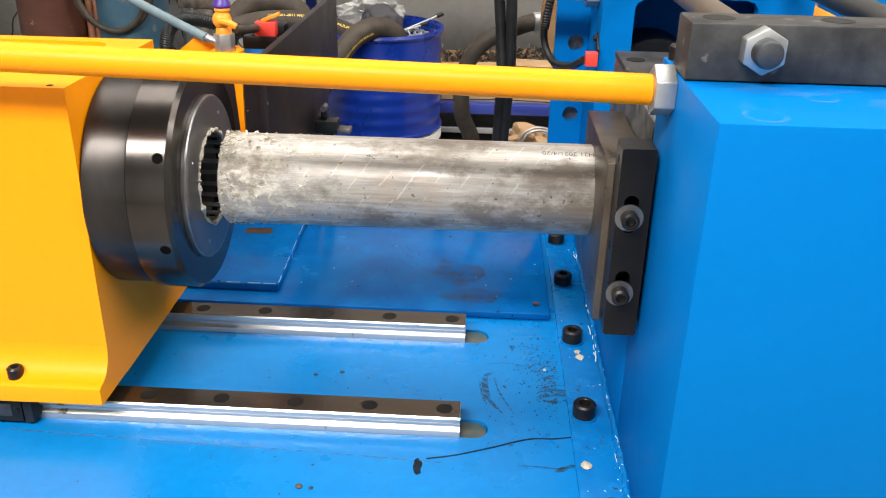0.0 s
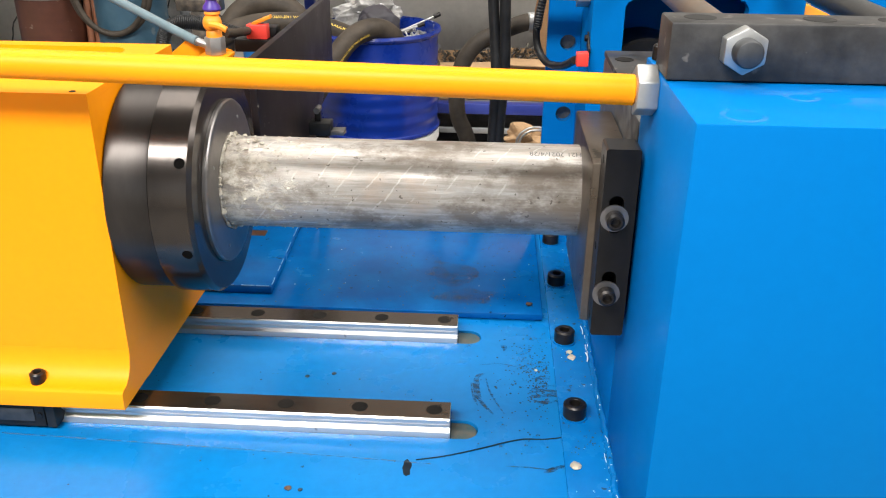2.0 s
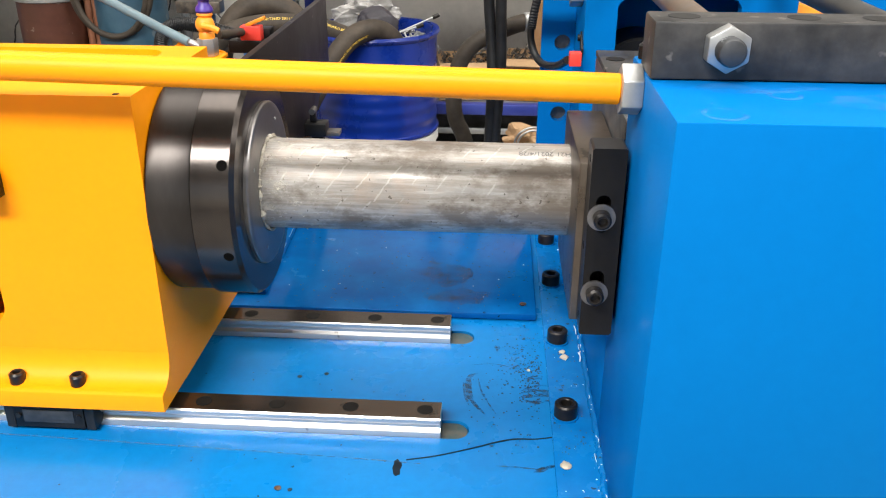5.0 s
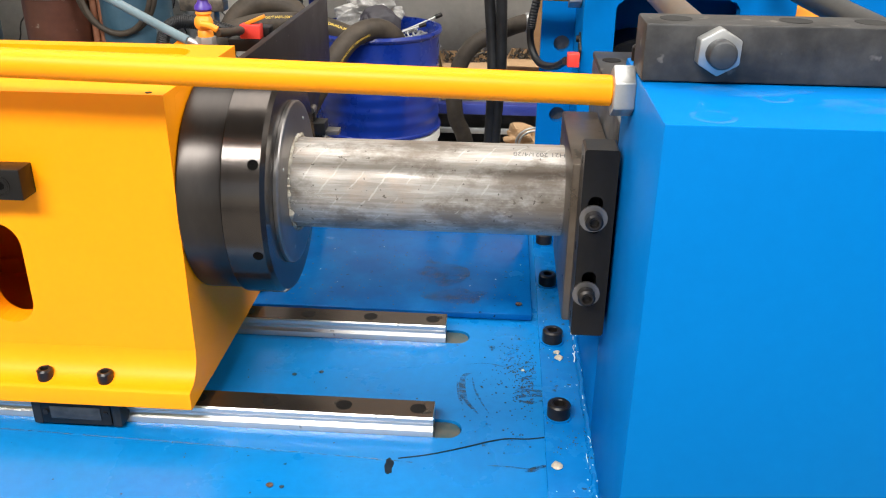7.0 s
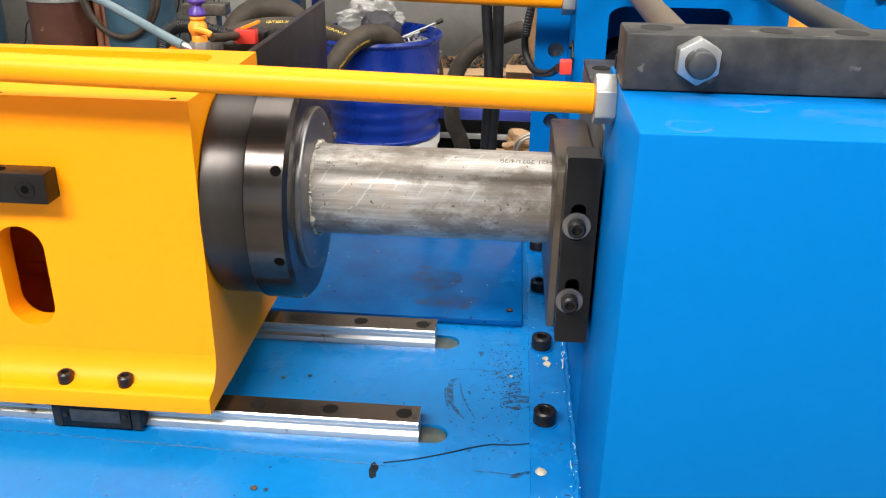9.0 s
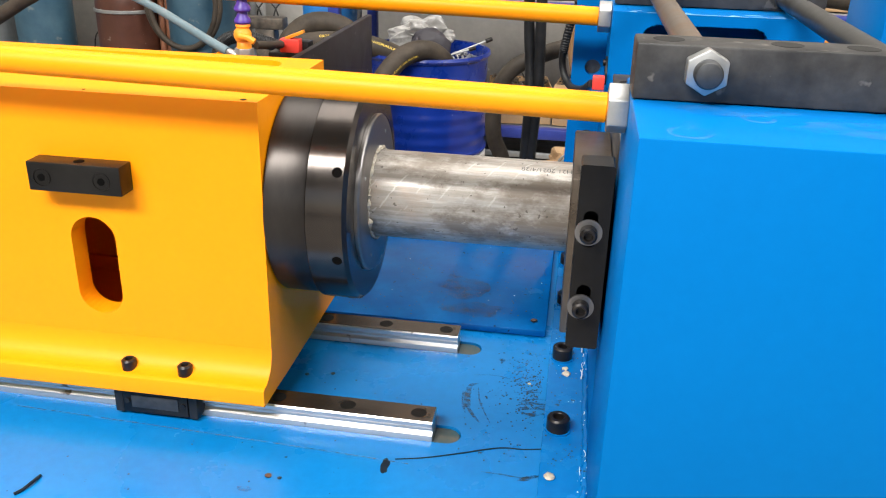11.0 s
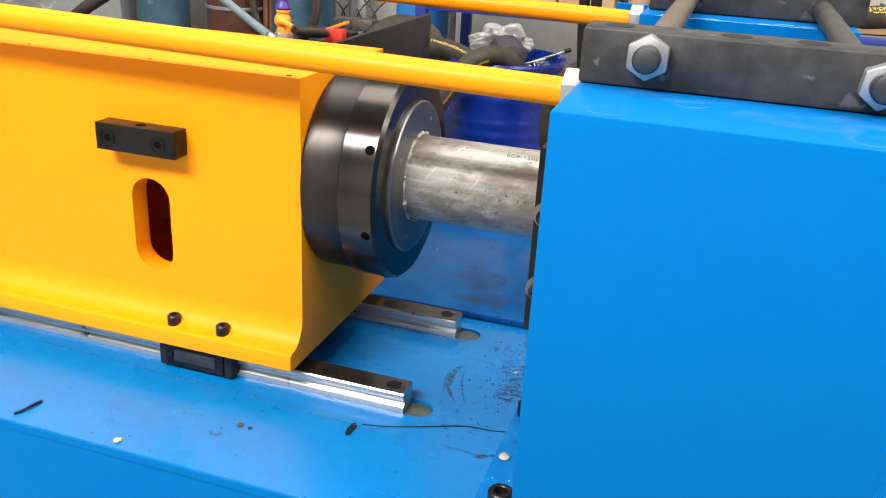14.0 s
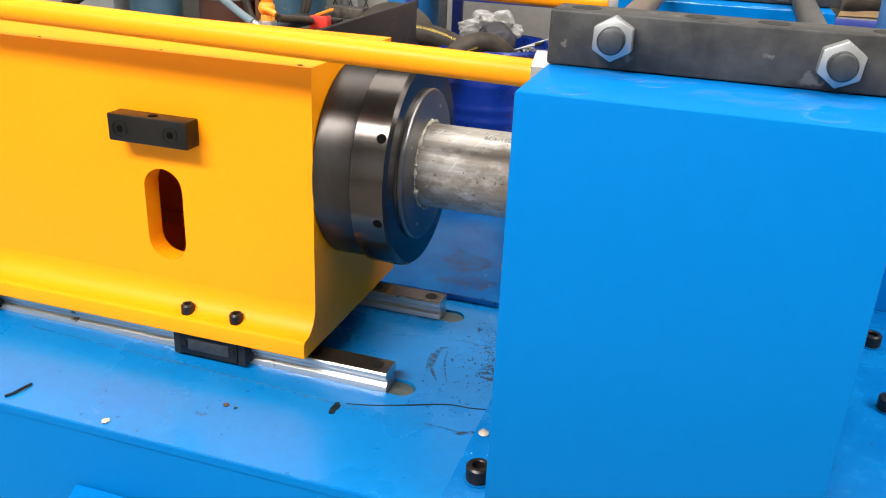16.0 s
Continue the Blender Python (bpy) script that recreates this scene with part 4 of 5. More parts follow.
part("arm", box(bmesh.new(), -0.296, -0.284, 0.712, 0.728, 0.2325, 0.256, 0.001), M_SCREW, s)
b = bmesh.new()
rod(b, (-0.290, 0.706, 0.256), (-0.290, 0.734, 0.256), 0.0065, 14)
part("roller", b, M_CHUCKFACE, s, "grey steel roller")
part("foot", box(bmesh.new(), -0.262, -0.235, 0.705, 0.735, 0.2055, 0.215, 0.001), M_CHUCKFACE, s, "pale steel tab")
sw = thing("proximity_sensor", (0.222, 0.515, 0.395), "pink-red sensor cap on a small black bracket on the blue post", "sensor")
part("red_cap", box(bmesh.new(), 0.2115, 0.2325, 0.504, 0.524, 0.404, 0.428, 0.002), M_RED, sw, "pinkish red plastic cap")
part("bracket", prism(bmesh.new(), [(0.518, 0.432), (0.56, 0.455), (0.56, 0.432), (0.525, 0.41)], "x", 0.2325, 0.2358, 0.0005), M_PLASTIC, sw)
b = bmesh.new()
rod(b, (0.228, 0.556, 0.444), (0.2355, 0.556, 0.444), 0.006, 14)
part("screw", b, M_SCREW, sw)
part("cable", sweep(bmesh.new(), [(0.210, 0.522, 0.412), (0.195, 0.60, 0.384), (0.172, 0.68, 0.372), (0.156, 0.72, 0.392), (0.152, 0.74, 0.43), (0.163, 0.75, 0.485), (0.188, 0.76, 0.56)], 0.0072, 12, 10), M_PLASTIC, sw, "black cable")
pts = spline([(0.153, 0.738, 0.425), (0.163, 0.75, 0.485), (0.188, 0.76, 0.56)], 24)
part("corrugated_sleeve", sweep(bmesh.new(), pts, 0.0075, 12, 1, 0.2), M_PLASTIC, sw, "ribbed black sleeve")


# ---- hoses behind the machine ----
def words_on_hose(text, pts, r, size, start, mat, parent, facing=(0.0, -0.75, 0.66), flip=False):
    cu = bpy.data.curves.new("words", "FONT")
    cu.body, cu.size = text, size
    tmp = new("words", cu)
    me = bpy.data.meshes.new_from_object(tmp.evaluated_get(bpy.context.evaluated_depsgraph_get()))
    bpy.data.objects.remove(tmp)
    path = spline(pts, 24)
    if flip:
        path = path[::-1]
    acc = [0.0]
    for a, c in zip(path, path[1:]):
        acc.append(acc[-1] + (c - a).length)
    bm = bmesh.new()
    bm.from_mesh(me)
    bmesh.ops.triangulate(bm, faces=bm.faces)
    for v in bm.verts:
        s = start + v.co.x
        i = min(max(int(np.searchsorted(acc, s)) - 1, 0), len(path) - 2)
        d = (path[i + 1] - path[i]).normalized()
        p = path[i] + d * (s - acc[i])
        o = Vector(facing)
        o = (o - d * o.dot(d)).normalized()
        w = o.cross(d)
        a = (v.co.y - size * 0.35) / r
        v.co = p + (r + 0.0006) * (math.cos(a) * o + math.sin(a) * w)
    part("lettering", bm, mat, parent, "yellow printed words on the hose", False)


def hose(name, pts, r, mat, label, words="", start=0.05, size=0.03, facing=(0.0, -0.75, 0.66), n=16, end=None):
    lo = min(pts, key=lambda p: p[2])
    h = thing(name, lo, label, "hose")
    part("hose_body", sweep(bmesh.new(), pts, r, n, 12), mat, h)
    if words:
        words_on_hose(words, pts, r, size, start, M_YELLOWINK, h, facing)
    if end:
        bm = bmesh.new()
        rod(bm, end[0], end[1], r * 1.15, 20, 0.002)
        part("end_fitting", bm, M_ZINC, h, "bright crimped end fitting")
    return h


hose("hydraulic_hose", [(-0.68, 1.42, FLOOR + 0.03), (-0.58, 1.43, -0.2), (-0.48, 1.45, 0.03), (-0.412, 1.475, 0.15), (-0.370, 1.50, 0.218), (-0.326, 1.53, 0.257), (-0.278, 1.57, 0.265), (-0.241, 1.62, 0.239), (-0.227, 1.66, 0.198), (-0.225, 1.69, 0.10)],
     0.0315, M_RUBBER, "thick black hydraulic hose bent into the drum", "WIRE BRAIDED HYDRAULIC HOSE WIRE BRAIDED", 0.80, 0.0088, (0.55, -0.8, -0.25))
hose("hydraulic_hose", [(-0.86, 1.50, 0.02), (-0.80, 1.55, 0.16), (-0.74, 1.58, 0.232), (-0.66, 1.6, 0.262), (-0.56, 1.6, 0.272), (-0.47, 1.61, 0.265), (-0.39, 1.62, 0.24), (-0.33, 1.68, 0.19), (-0.29, 1.72, 0.05)],
     0.032, M_RUBBER, "thick black hydraulic hose with yellow lettering", "GB/T3683-2011 WIRE BRAIDED HYDRAULIC HOSE", 0.40, 0.0118)
hose("rubber_hose", [(-0.80, 1.70, 0.10), (-0.77, 1.72, 0.22), (-0.72, 1.74, 0.285), (-0.65, 1.75, 0.305), (-0.57, 1.75, 0.285), (-0.53, 1.75, 0.22), (-0.52, 1.75, 0.10)],
     0.035, M_RUBBER, "thick black rubber hose in a loop")
pts = spline([(-0.80, 1.2, 0.02), (-0.792, 1.2, 0.20), (-0.780, 1.2, 0.300), (-0.742, 1.2, 0.338), (-0.68, 1.2, 0.338), (-0.60, 1.2, 0.318), (-0.52, 1.22, 0.29), (-0.46, 1.25, 0.2)], 26)
h = thing("corrugated_hose", (-0.8, 1.2, 0.02), "ribbed black corrugated hose arched behind the carriage", "hose")
part("hose_body", sweep(bmesh.new(), pts, 0.0165, 14, 1, 0.10), M_PLASTIC, h)
hose("hanging_hose", [(0.085, 1.0, 0.75), (0.092, 1.0, 0.46), (0.095, 1.0, 0.36), (0.096, 1.0, 0.27), (0.088, 1.0, 0.117), (0.08, 1.0, -0.2), (0.1, 1.02, -0.6)], 0.0128, M_PLASTIC, "black hose hanging behind the machine")
hose("hanging_hose", [(0.05, 1.01, 0.75), (0.064, 1.01, 0.46), (0.072, 1.01, 0.36), (0.077, 1.0, 0.27), (0.074, 1.0, 0.117), (0.06, 1.0, -0.2), (0.03, 1.02, -0.6)], 0.0128, M_PLASTIC, "black hose hanging behind the machine")
hose("suction_hose", [(0.20, 1.14, 0.372), (0.150, 1.13, 0.370), (0.091, 1.13, 0.348), (0.023, 1.13, 0.310), (-0.014, 1.13, 0.238), (-0.016, 1.13, 0.139), (0.015, 1.13, 0.05), (0.05, 1.13, -0.2), (0.02, 1.15, -0.6)],
     0.0205, M_RUBBER, "grey-black suction hose with a bright end fitting", end=((0.15, 1.13, 0.370), (0.178, 1.135, 0.371)))
hose("hydraulic_hose", [(0.64, 1.3, FLOOR + 0.03), (0.62, 1.35, 0.1), (0.66, 1.42, 0.44), (0.74, 1.5, 0.478), (0.9, 1.55, 0.47), (1.15, 1.6, 0.42), (1.4, 1.7, 0.1), (1.45, 1.7, FLOOR + 0.03)],
     0.030, M_RUBBER, "black hydraulic hose with yellow lettering behind the post", "WIRE BRAIDED", 1.06, 0.026)
hose("rubber_hose", [(0.80, 1.15, 0.56), (0.88, 1.2, 0.46), (0.98, 1.25, 0.42), (1.12, 1.3, 0.40), (1.3, 1.4, 0.2), (1.35, 1.4, FLOOR + 0.03)], 0.032, M_RUBBER, "thick black rubber hose beside the post")
b = lathe(bmesh.new(), (0.345, 0.98, 0.40), (0.345, 2, 0.40), [(0.03, 0), (0.182, 0), (0.186, 0.004), (0.186, 0.03), (0.182, 0.034), (0.03, 0.034)], 64, True)
reel = thing("cable_reel", (0.345, 0.99, FLOOR), "round brown wooden reel on a dark stand behind the post", "reel")
part("disc", b, M_WOOD, reel)
part("stand", box(bmesh.new(), 0.28, 0.41, 1.015, 1.10, FLOOR, 0.42, 0.004), M_PLASTIC, reel)
part("hub", lathe(bmesh.new(), (0.345, 0.97, 0.40), (0.345, 2, 0.40), [(0, 0), (0.03, 0), (0.03, 0.05), (0, 0.05)], 32), M_GREY, reel)
b = prism(bmesh.new(), [(0.598, 0.0075), (0.655, 0.0075), (0.655, 0.488), (0.612, 0.506), (0.598, 0.492)], "y", 0.575, 0.64, 0.002)
solid("orange_stop", b, M_ORANGE, "orange painted stop with a slanted top beside the blue post", "machine stop")
column = thing("end_column", (0.8, 0.69, 0.0072), "smooth sky blue steel column at the end of the machine", "machine column")
part("column_body", box(bmesh.new(), 0.695, 0.95, 0.575, 0.80, 0.0072, 0.60, 0.003), M_BLUE, column)
part("cap_plate", box(bmesh.new(), 0.691, 0.954, 0.571, 0.804, 0.6002, 0.612, 0.002), M_BAR, column, "black steel cap plate")
part("black_clip", box(bmesh.new(), 0.742, 0.765, 0.563, 0.5748, 0.535, 0.60, 0.002), M_PLASTIC, column, "small black clip")


# ---- drum with film and tools ----
def drum():
    d = thing("drum", (-0.304, 1.75, -0.080), "glossy dark blue open drum with scuffs and a rolled rim", "drum")
    A0, A1 = (-0.304, 1.75, -0.080), (-0.304, 1.75, 1)
    prof = [(0, 0.004), (0.196, 0.004), (0.2, 0.0), (0.203, 0.004), (0.200, 0.012), *[(0.1990 - 0.0011 * math.cos(2 * math.pi * k / 8), 0.03 + 0.005 * k) for k in range(25)], (0.199, 0.20), (0.2012, 0.208), (0.199, 0.216), (0.200, 0.300),
            (0.206, 0.305), (0.208, 0.312), (0.205, 0.319), (0.198, 0.317), (0.195, 0.307), (0.1935, 0.14), (0.02, 0.13), (0, 0.13)]
    part("shell", lathe(bmesh.new(), A0, A1, prof, 72), M_DRUM, d)
    part("rim", lathe(bmesh.new(), A0, A1, [(0.2065, 0.306), (0.2095, 0.312), (0.2065, 0.3205), (0.199, 0.3205), (0.1985, 0.3195), (0.2055, 0.3185)], 72, True), M_DRUM, d, "rolled rim with worn paint")
    part("bottom_chime", lathe(bmesh.new(), A0, A1, [(0.2005, -0.001), (0.2055, 0.002), (0.2055, 0.010), (0.2005, 0.0125)], 72, True), M_DRUM, d, "bare worn bottom rim")
    return d


drum()
b = lathe(bmesh.new(), (-0.304, 1.75, FLOOR), (-0.304, 1.75, 1), [(0, 0), (0.185, 0), (0.19, 0.01), (0.197, 0.535), (0.204, 0.538), (0.204, 0.565), (0.19, 0.5685), (0, 0.5685)], 64)
solid("white_pail", b, M_WHITE, "white plastic pail carrying the blue drum", "pail")


def crumpled(name, c, rx, ry, rz, seed, rough, mat, label, category, sub=4):
    bm = bmesh.new()
    bmesh.ops.create_icosphere(bm, subdivisions=sub, radius=1.0)
    for v in bm.verts:
        p = v.co.copy()
        k = 1 + rough * (noise.noise(p * 1.3 + Vector((seed, 0, 0))) + 0.8 * abs(noise.noise(p * 2.2 + Vector((0, seed, 0)))) + 0.12 * abs(noise.noise(p * 7 + Vector((0, 0, seed)))))
        v.co = Vector(c) + Vector((p.x * rx, p.y * ry, p.z * rz)) * k
    return solid(name, bm, mat, label, category)


def crumpled_film(name, c, size, seed, count, mat, label, category, folds=54):
    """Thin film crushed along many straight folds."""
    rng = random.Random(seed)
    planes = []
    for k in range(folds):
        n = Vector((rng.gauss(0, 1), rng.gauss(0, 1), rng.gauss(0, 1))).normalized()
        planes.append((n, rng.uniform(-0.75, 0.75), rng.uniform(0.02, 0.11)))
    bm = bmesh.new()
    bmesh.ops.create_icosphere(bm, subdivisions=count, radius=1.0)
    for v in bm.verts:
        p = v.co.copy()
        k = 1.0
        for n, o, h in planes:
            k += 0.9 * h * (0.80 - min(abs(p.dot(n) - o) / 0.3, 1.0))
        k += 0.25 * noise.noise(p * 1.6 + Vector((seed, 0, 0))) + 0.10 * noise.noise(p * 4.5 + Vector((0, seed, 0)))
        v.co = Vector(c) + Vector((p.x * size[0], p.y * size[1], p.z * size[2])) * max(k, 0.3)
    ob = solid(name, bm, mat, label, category)
    ob.data.set_sharp_from_angle(angle=radians(14))
    return ob


crumpled_film("plastic_bag", (-0.335, 1.862, 0.268), (0.125, 0.055, 0.06), 5, 5, M_FILM, "crumpled cloudy plastic bag lying in the drum", "plastic bag")
crumpled("rubber_lump", (-0.298, 1.775, 0.245), 0.062, 0.045, 0.050, 8.3, 0.25, M_TAR, "dark rubber part wrapped in torn film", "rubber part", 4)


def spanner(a, c, r, label):
    a, c = Vector(a), Vector(c)
    s = thing("box_spanner", a, label, "spanner", "tools in the drum")
    bm = bmesh.new()
    rod(bm, a, c, r, 12, 0.001)
    part("shank", bm, M_ZINC, s)
    bm = bmesh.new()
    d = (c - a).normalized()
    rod(bm, c - d * 0.012, c + d * 0.012, r * 2.1, 12, 0.001)
    part("socket", bm, M_SCREW, s, "dark socket end")


spanner((-0.235, 1.84, 0.208), (-0.118, 1.90, 0.252), 0.0036, "bright steel socket spanner across the drum rim")
spanner((-0.255, 1.80, 0.206), (-0.165, 1.83, 0.232), 0.003, "bright steel socket spanner lying in the drum")
b = bmesh.new()
random.seed(5)
for k in range(120):
    a, rr = random.uniform(0, 6.28), 0.13 * math.sqrt(random.random())
    p = Vector((-0.205 + 0.62 * rr * math.cos(a), 1.80 + rr * math.sin(a), 0.170 + random.uniform(0, 0.035)))
    q = Vector((random.uniform(-1, 1), random.uniform(-1, 1), random.uniform(-0.15, 0.3))).normalized() * random.uniform(0.012, 0.05)
    rod(b, p, p + q, random.choice((0.002, 0.003, 0.0045)), 8)
rod(b, (-0.304, 1.75, 0.07), (-0.304, 1.75, 0.168), 0.19, 48)
solid("steel_pins", b, M_ZINC, "loose bright steel pins heaped in the drum", "metal parts", "stuff")


# ---- storage rack with boxes ----
def storage_rack():
    r = thing("storage_rack", (0.3, 2.3, FLOOR), "indigo painted steel storage rack along the wall", "rack")
    for z in (-0.065, 0.372):
        part("front_beam", box(bmesh.new(), -0.66, 1.7, 1.98, 2.02, z - 0.038, z, 0.003), M_RACK, r)
        part("back_beam", box(bmesh.new(), -0.66, 1.7, 2.56, 2.60, z - 0.06, z, 0.003), M_RACK, r)
        part("shelf_board", box(bmesh.new(), -0.655, 1.695, 2.021, 2.559, z - 0.022, z - 0.004, 0.002), M_GREY, r)
    for x in (-0.70, 1.70):
        for y in (1.98, 2.56):
            part("upright", box(bmesh.new(), x, x + 0.04, y, y + 0.04, FLOOR, 1.3, 0.003), M_RACK, r)
    part("low_tray", box(bmesh.new(), -0.64, 1.68, 2.0, 2.55, -0.26, -0.235, 0.003), M_PLASTIC, r, "black tray under the shelf")
    part("low_rail", box(bmesh.new(), -0.64, 1.68, 1.985, 2.0, -0.175, -0.155, 0.002), M_GREY, r)
    return r


storage_rack()


def carton(x, y, z, w, d, h, turn, seed, fill=True, closed=False):
    c = thing("carton", (x, y, z), "open cardboard carton full of small black bolts" if fill else "closed brown cardboard carton with tape", "carton", "cartons on the rack")
    t = Matrix.Translation((x, y, z)) @ Matrix.Rotation(radians(turn), 4, "Z")
    walls = bmesh.new()
    if closed:
        box(walls, -w / 2, w / 2, -d / 2, d / 2, 0.0, h, 0.004)
    else:
        for a in ((-w / 2, w / 2, -d / 2, -d / 2 + 0.004, 0.0, h), (-w / 2, w / 2, d / 2 - 0.004, d / 2, 0.0, h),
                  (-w / 2, -w / 2 + 0.004, -d / 2 + 0.0045, d / 2 - 0.0045, 0.0, h), (w / 2 - 0.004, w / 2, -d / 2 + 0.0045, d / 2 - 0.0045, 0.0, h)):
            box(walls, *a)
        box(walls, -w / 2 + 0.005, w / 2 - 0.005, -d / 2 + 0.005, d / 2 - 0.005, 0.0, h * 0.72)
    bmesh.ops.transform(walls, matrix=t, verts=walls.verts)
    part("box", walls, M_CARD, c, "", False)
    if closed:
        tape = box(bmesh.new(), -w / 2 - 0.001, w / 2 + 0.001, -0.03, 0.03, h * 0.55, h + 0.001)
        bmesh.ops.transform(tape, matrix=t, verts=tape.verts)
        part("tape", tape, M_WHITE, c, "pale packing tape")
    else:
        fl = box(bmesh.new(), -w / 2, w / 2, -d / 2 - 0.05, -d / 2 - 0.002, h - 0.006, h - 0.003, 0, 2, Matrix.Rotation(radians(18), 4, "X"))
        bmesh.ops.transform(fl, matrix=t, verts=fl.verts)
        part("flap", fl, M_CARD, c)
    if fill:
        rng = random.Random(seed)
        bm = bmesh.new()
        for k in range(150):
            p = Vector((rng.uniform(-0.45, 0.45) * w, rng.uniform(-0.45, 0.45) * d, h * rng.uniform(0.74, 1.05)))
            q = Vector((rng.uniform(-1, 1), rng.uniform(-1, 1), rng.uniform(-0.5, 0.9))).normalized() * rng.uniform(0.010, 0.024)
            rod(bm, p, p + q, rng.choice((0.0022, 0.003, 0.0045)), 6)
        bmesh.ops.transform(bm, matrix=t, verts=bm.verts)
        tagged(part("bolts", bm, M_SCRAP, c, "dark loose bolts"), kind="stuff")
    return c


carton(-0.02, 2.15, -0.0645, 0.22, 0.22, 0.13, 8, 1)
carton(0.22, 2.14, -0.0645, 0.2, 0.2, 0.145, -6, 2)
carton(0.46, 2.16, -0.0645, 0.22, 0.22, 0.12, 5, 3)
carton(-0.30, 2.22, 0.3725, 0.16, 0.2, 0.13, 4, 0, False, True)
carton(-0.10, 2.20, 0.3725, 0.20, 0.2, 0.12, -3, 0, False, True)
carton(0.15, 2.20, 0.3725, 0.22, 0.22, 0.16, 6, 0, False, True)
carton(0.83, 2.20, 0.3725, 0.17, 0.2, 0.07, 12, 7)
carton(1.08, 2.2, 0.3725, 0.24, 0.24, 0.14, -9, 0, False, True)
carton(0.12, 1.88, FLOOR, 0.30, 0.24, 0.44, 15, 5, False, True)
carton(-0.62, 2.2, 0.3725, 0.18, 0.2, 0.12, 3, 0, False, True)


crumpled_film("work_cloth", (0.165, 1.5, -0.035), (0.07, 0.05, 0.042), 9, 4, M_CARD, "crumpled brown paper on the carton", "paper")
b = bmesh.new()
for k in range(2):
    sweep(b, [(0.205 + (0.05 + 0.008 * k) * math.cos(a), 1.43 + 0.01 * k, -0.035 + (0.045 + 0.006 * k) * math.sin(a)) for a in (radians(d) for d in range(0, 361, 20))], 0.0035, 8, 2)
solid("wire_ring", b, M_ZINC, "bright steel wire ring leaning on brown paper", "wire ring")
solid("carton_stack", abox(0.06, 0.30, 1.40, 1.60, FLOOR, -0.082, 0.004), M_CARD, "brown cardboard carton below crumpled paper", "carton")


# ---- store along the wall ----
def gas_cylinder(x, y, r, top, mat, label):
    g = thing("gas_cylinder", (x, y, FLOOR), label, "gas cylinder")
    h = top - FLOOR
    part("shell", lathe(bmesh.new(), (x, y, FLOOR), (x, y, 9), [(0, 0), (r - 0.01, 0), (r, 0.01), (r, h - 0.14), (r * 0.97, h - 0.11), (r * 0.85, h - 0.06), (r * 0.55, h - 0.02), (0.05, h), (0.045, h + 0.06), (0, h + 0.06)], 40), mat, g)
    part("band", lathe(bmesh.new(), (x, y, top - 0.17), (x, y, 9), [(r + 0.001, 0), (r + 0.006, 0.003), (r + 0.006, 0.012), (r + 0.001, 0.015)], 40, True), M_GALV, g, "pale wire band")
    return g


gas_cylinder(-1.62, 2.3, 0.13, 0.40, M_BROWNPAINT, "brown gas cylinder with a pale band")
gas_cylinder(-1.33, 2.34, 0.135, 0.52, M_BARREL, "dusty dark blue gas cylinder")
gas_cylinder(-2.03, 2.35, 0.115, 0.9, M_BARREL, "dusty dark blue gas cylinder")
for x in (-1.475, -1.445):
    b = bmesh.new()
    rod(b, (x, 2.24, FLOOR), (x + 0.01, 2.3, 1.0), 0.0135, 14)
    solid("rusty_pipe", b, M_COPPER, "upright rusty brown pipe", "pipe", "", "pipes against the wall")
b = sweep(bmesh.new(), [(-1.345 + (0.125 + 0.00004 * d) * math.cos(radians(d)), 2.185 + 0.00002 * d, 0.285 + 0.175 * math.sin(radians(d))) for d in range(60, 800, 15)], 0.011, 12, 2)
solid("hose_coil", b, M_RUBBER, "black hose coil hung by the cylinders", "hose")
solid("sheet_cabinet", abox(-2.9, -2.18, 2.25, 2.7, FLOOR, 1.1, 0.006), M_GREY, "scuffed grey sheet metal cabinet", "cabinet")
solid("blue_canister", lathe(bmesh.new(), (-0.79, 2.32, FLOOR), (-0.79, 2.32, 9), [(0, 0), (0.10, 0), (0.105, 0.01), (0.105, 1.05), (0.09, 1.1), (0.03, 1.12), (0, 1.12)], 40), M_BRIGHTBLUE, "bright blue plastic canister", "canister")
solid("grey_board", abox(-1.45, -1.165, 2.60, 2.63, FLOOR, 0.75, 0.004), M_SPECKLE, "pale speckled board leaning behind the wire mesh", "board")
solid("steel_channel", abox(-1.03, -0.875, 2.0, 2.06, 0.232, 0.272, 0.003), M_SCRAP, "dark pitted steel channel on the rack end", "steel channel")
b = box(bmesh.new(), -0.98, -0.91, 2.0, 2.06, FLOOR, 0.2315, 0.003)
solid("channel_stand", b, M_SCRAP, "dark steel stand under the channel", "stand")
b = sweep(bmesh.new(), [(-1.5, 0.95, FLOOR + 0.02), (-1.42, 0.9, 0.15), (-1.30, 0.9, 0.34), (-1.17, 0.9, 0.43), (-1.04, 0.9, 0.50), (-0.85, 0.92, 0.62)], 0.017, 14, 4)
solid("rubber_hose", b, M_RUBBER, "thick black hose rising behind the carriage", "hose")

wire = bmesh.new()
for k in range(26):
    x = -2.15 + 0.075 * k
    for s in (1, -1):
        a = Vector((x, 2.57 + 0.004 * s, -0.3))
        c = a + Vector((0.62 * s, 0, 1.05))
        if c.x > -0.74 or a.x > -0.74 or c.x < -2.2:
            continue
        sweep(wire, [a.lerp(c, i / 14) + Vector((0.012 * s * (-1) ** i, 0, 0)) for i in range(15)], 0.0032, 6, 3)
solid("wire_mesh", wire, M_FENCEWIRE, "galvanised diamond wire mesh fence", "fence", "stuff")
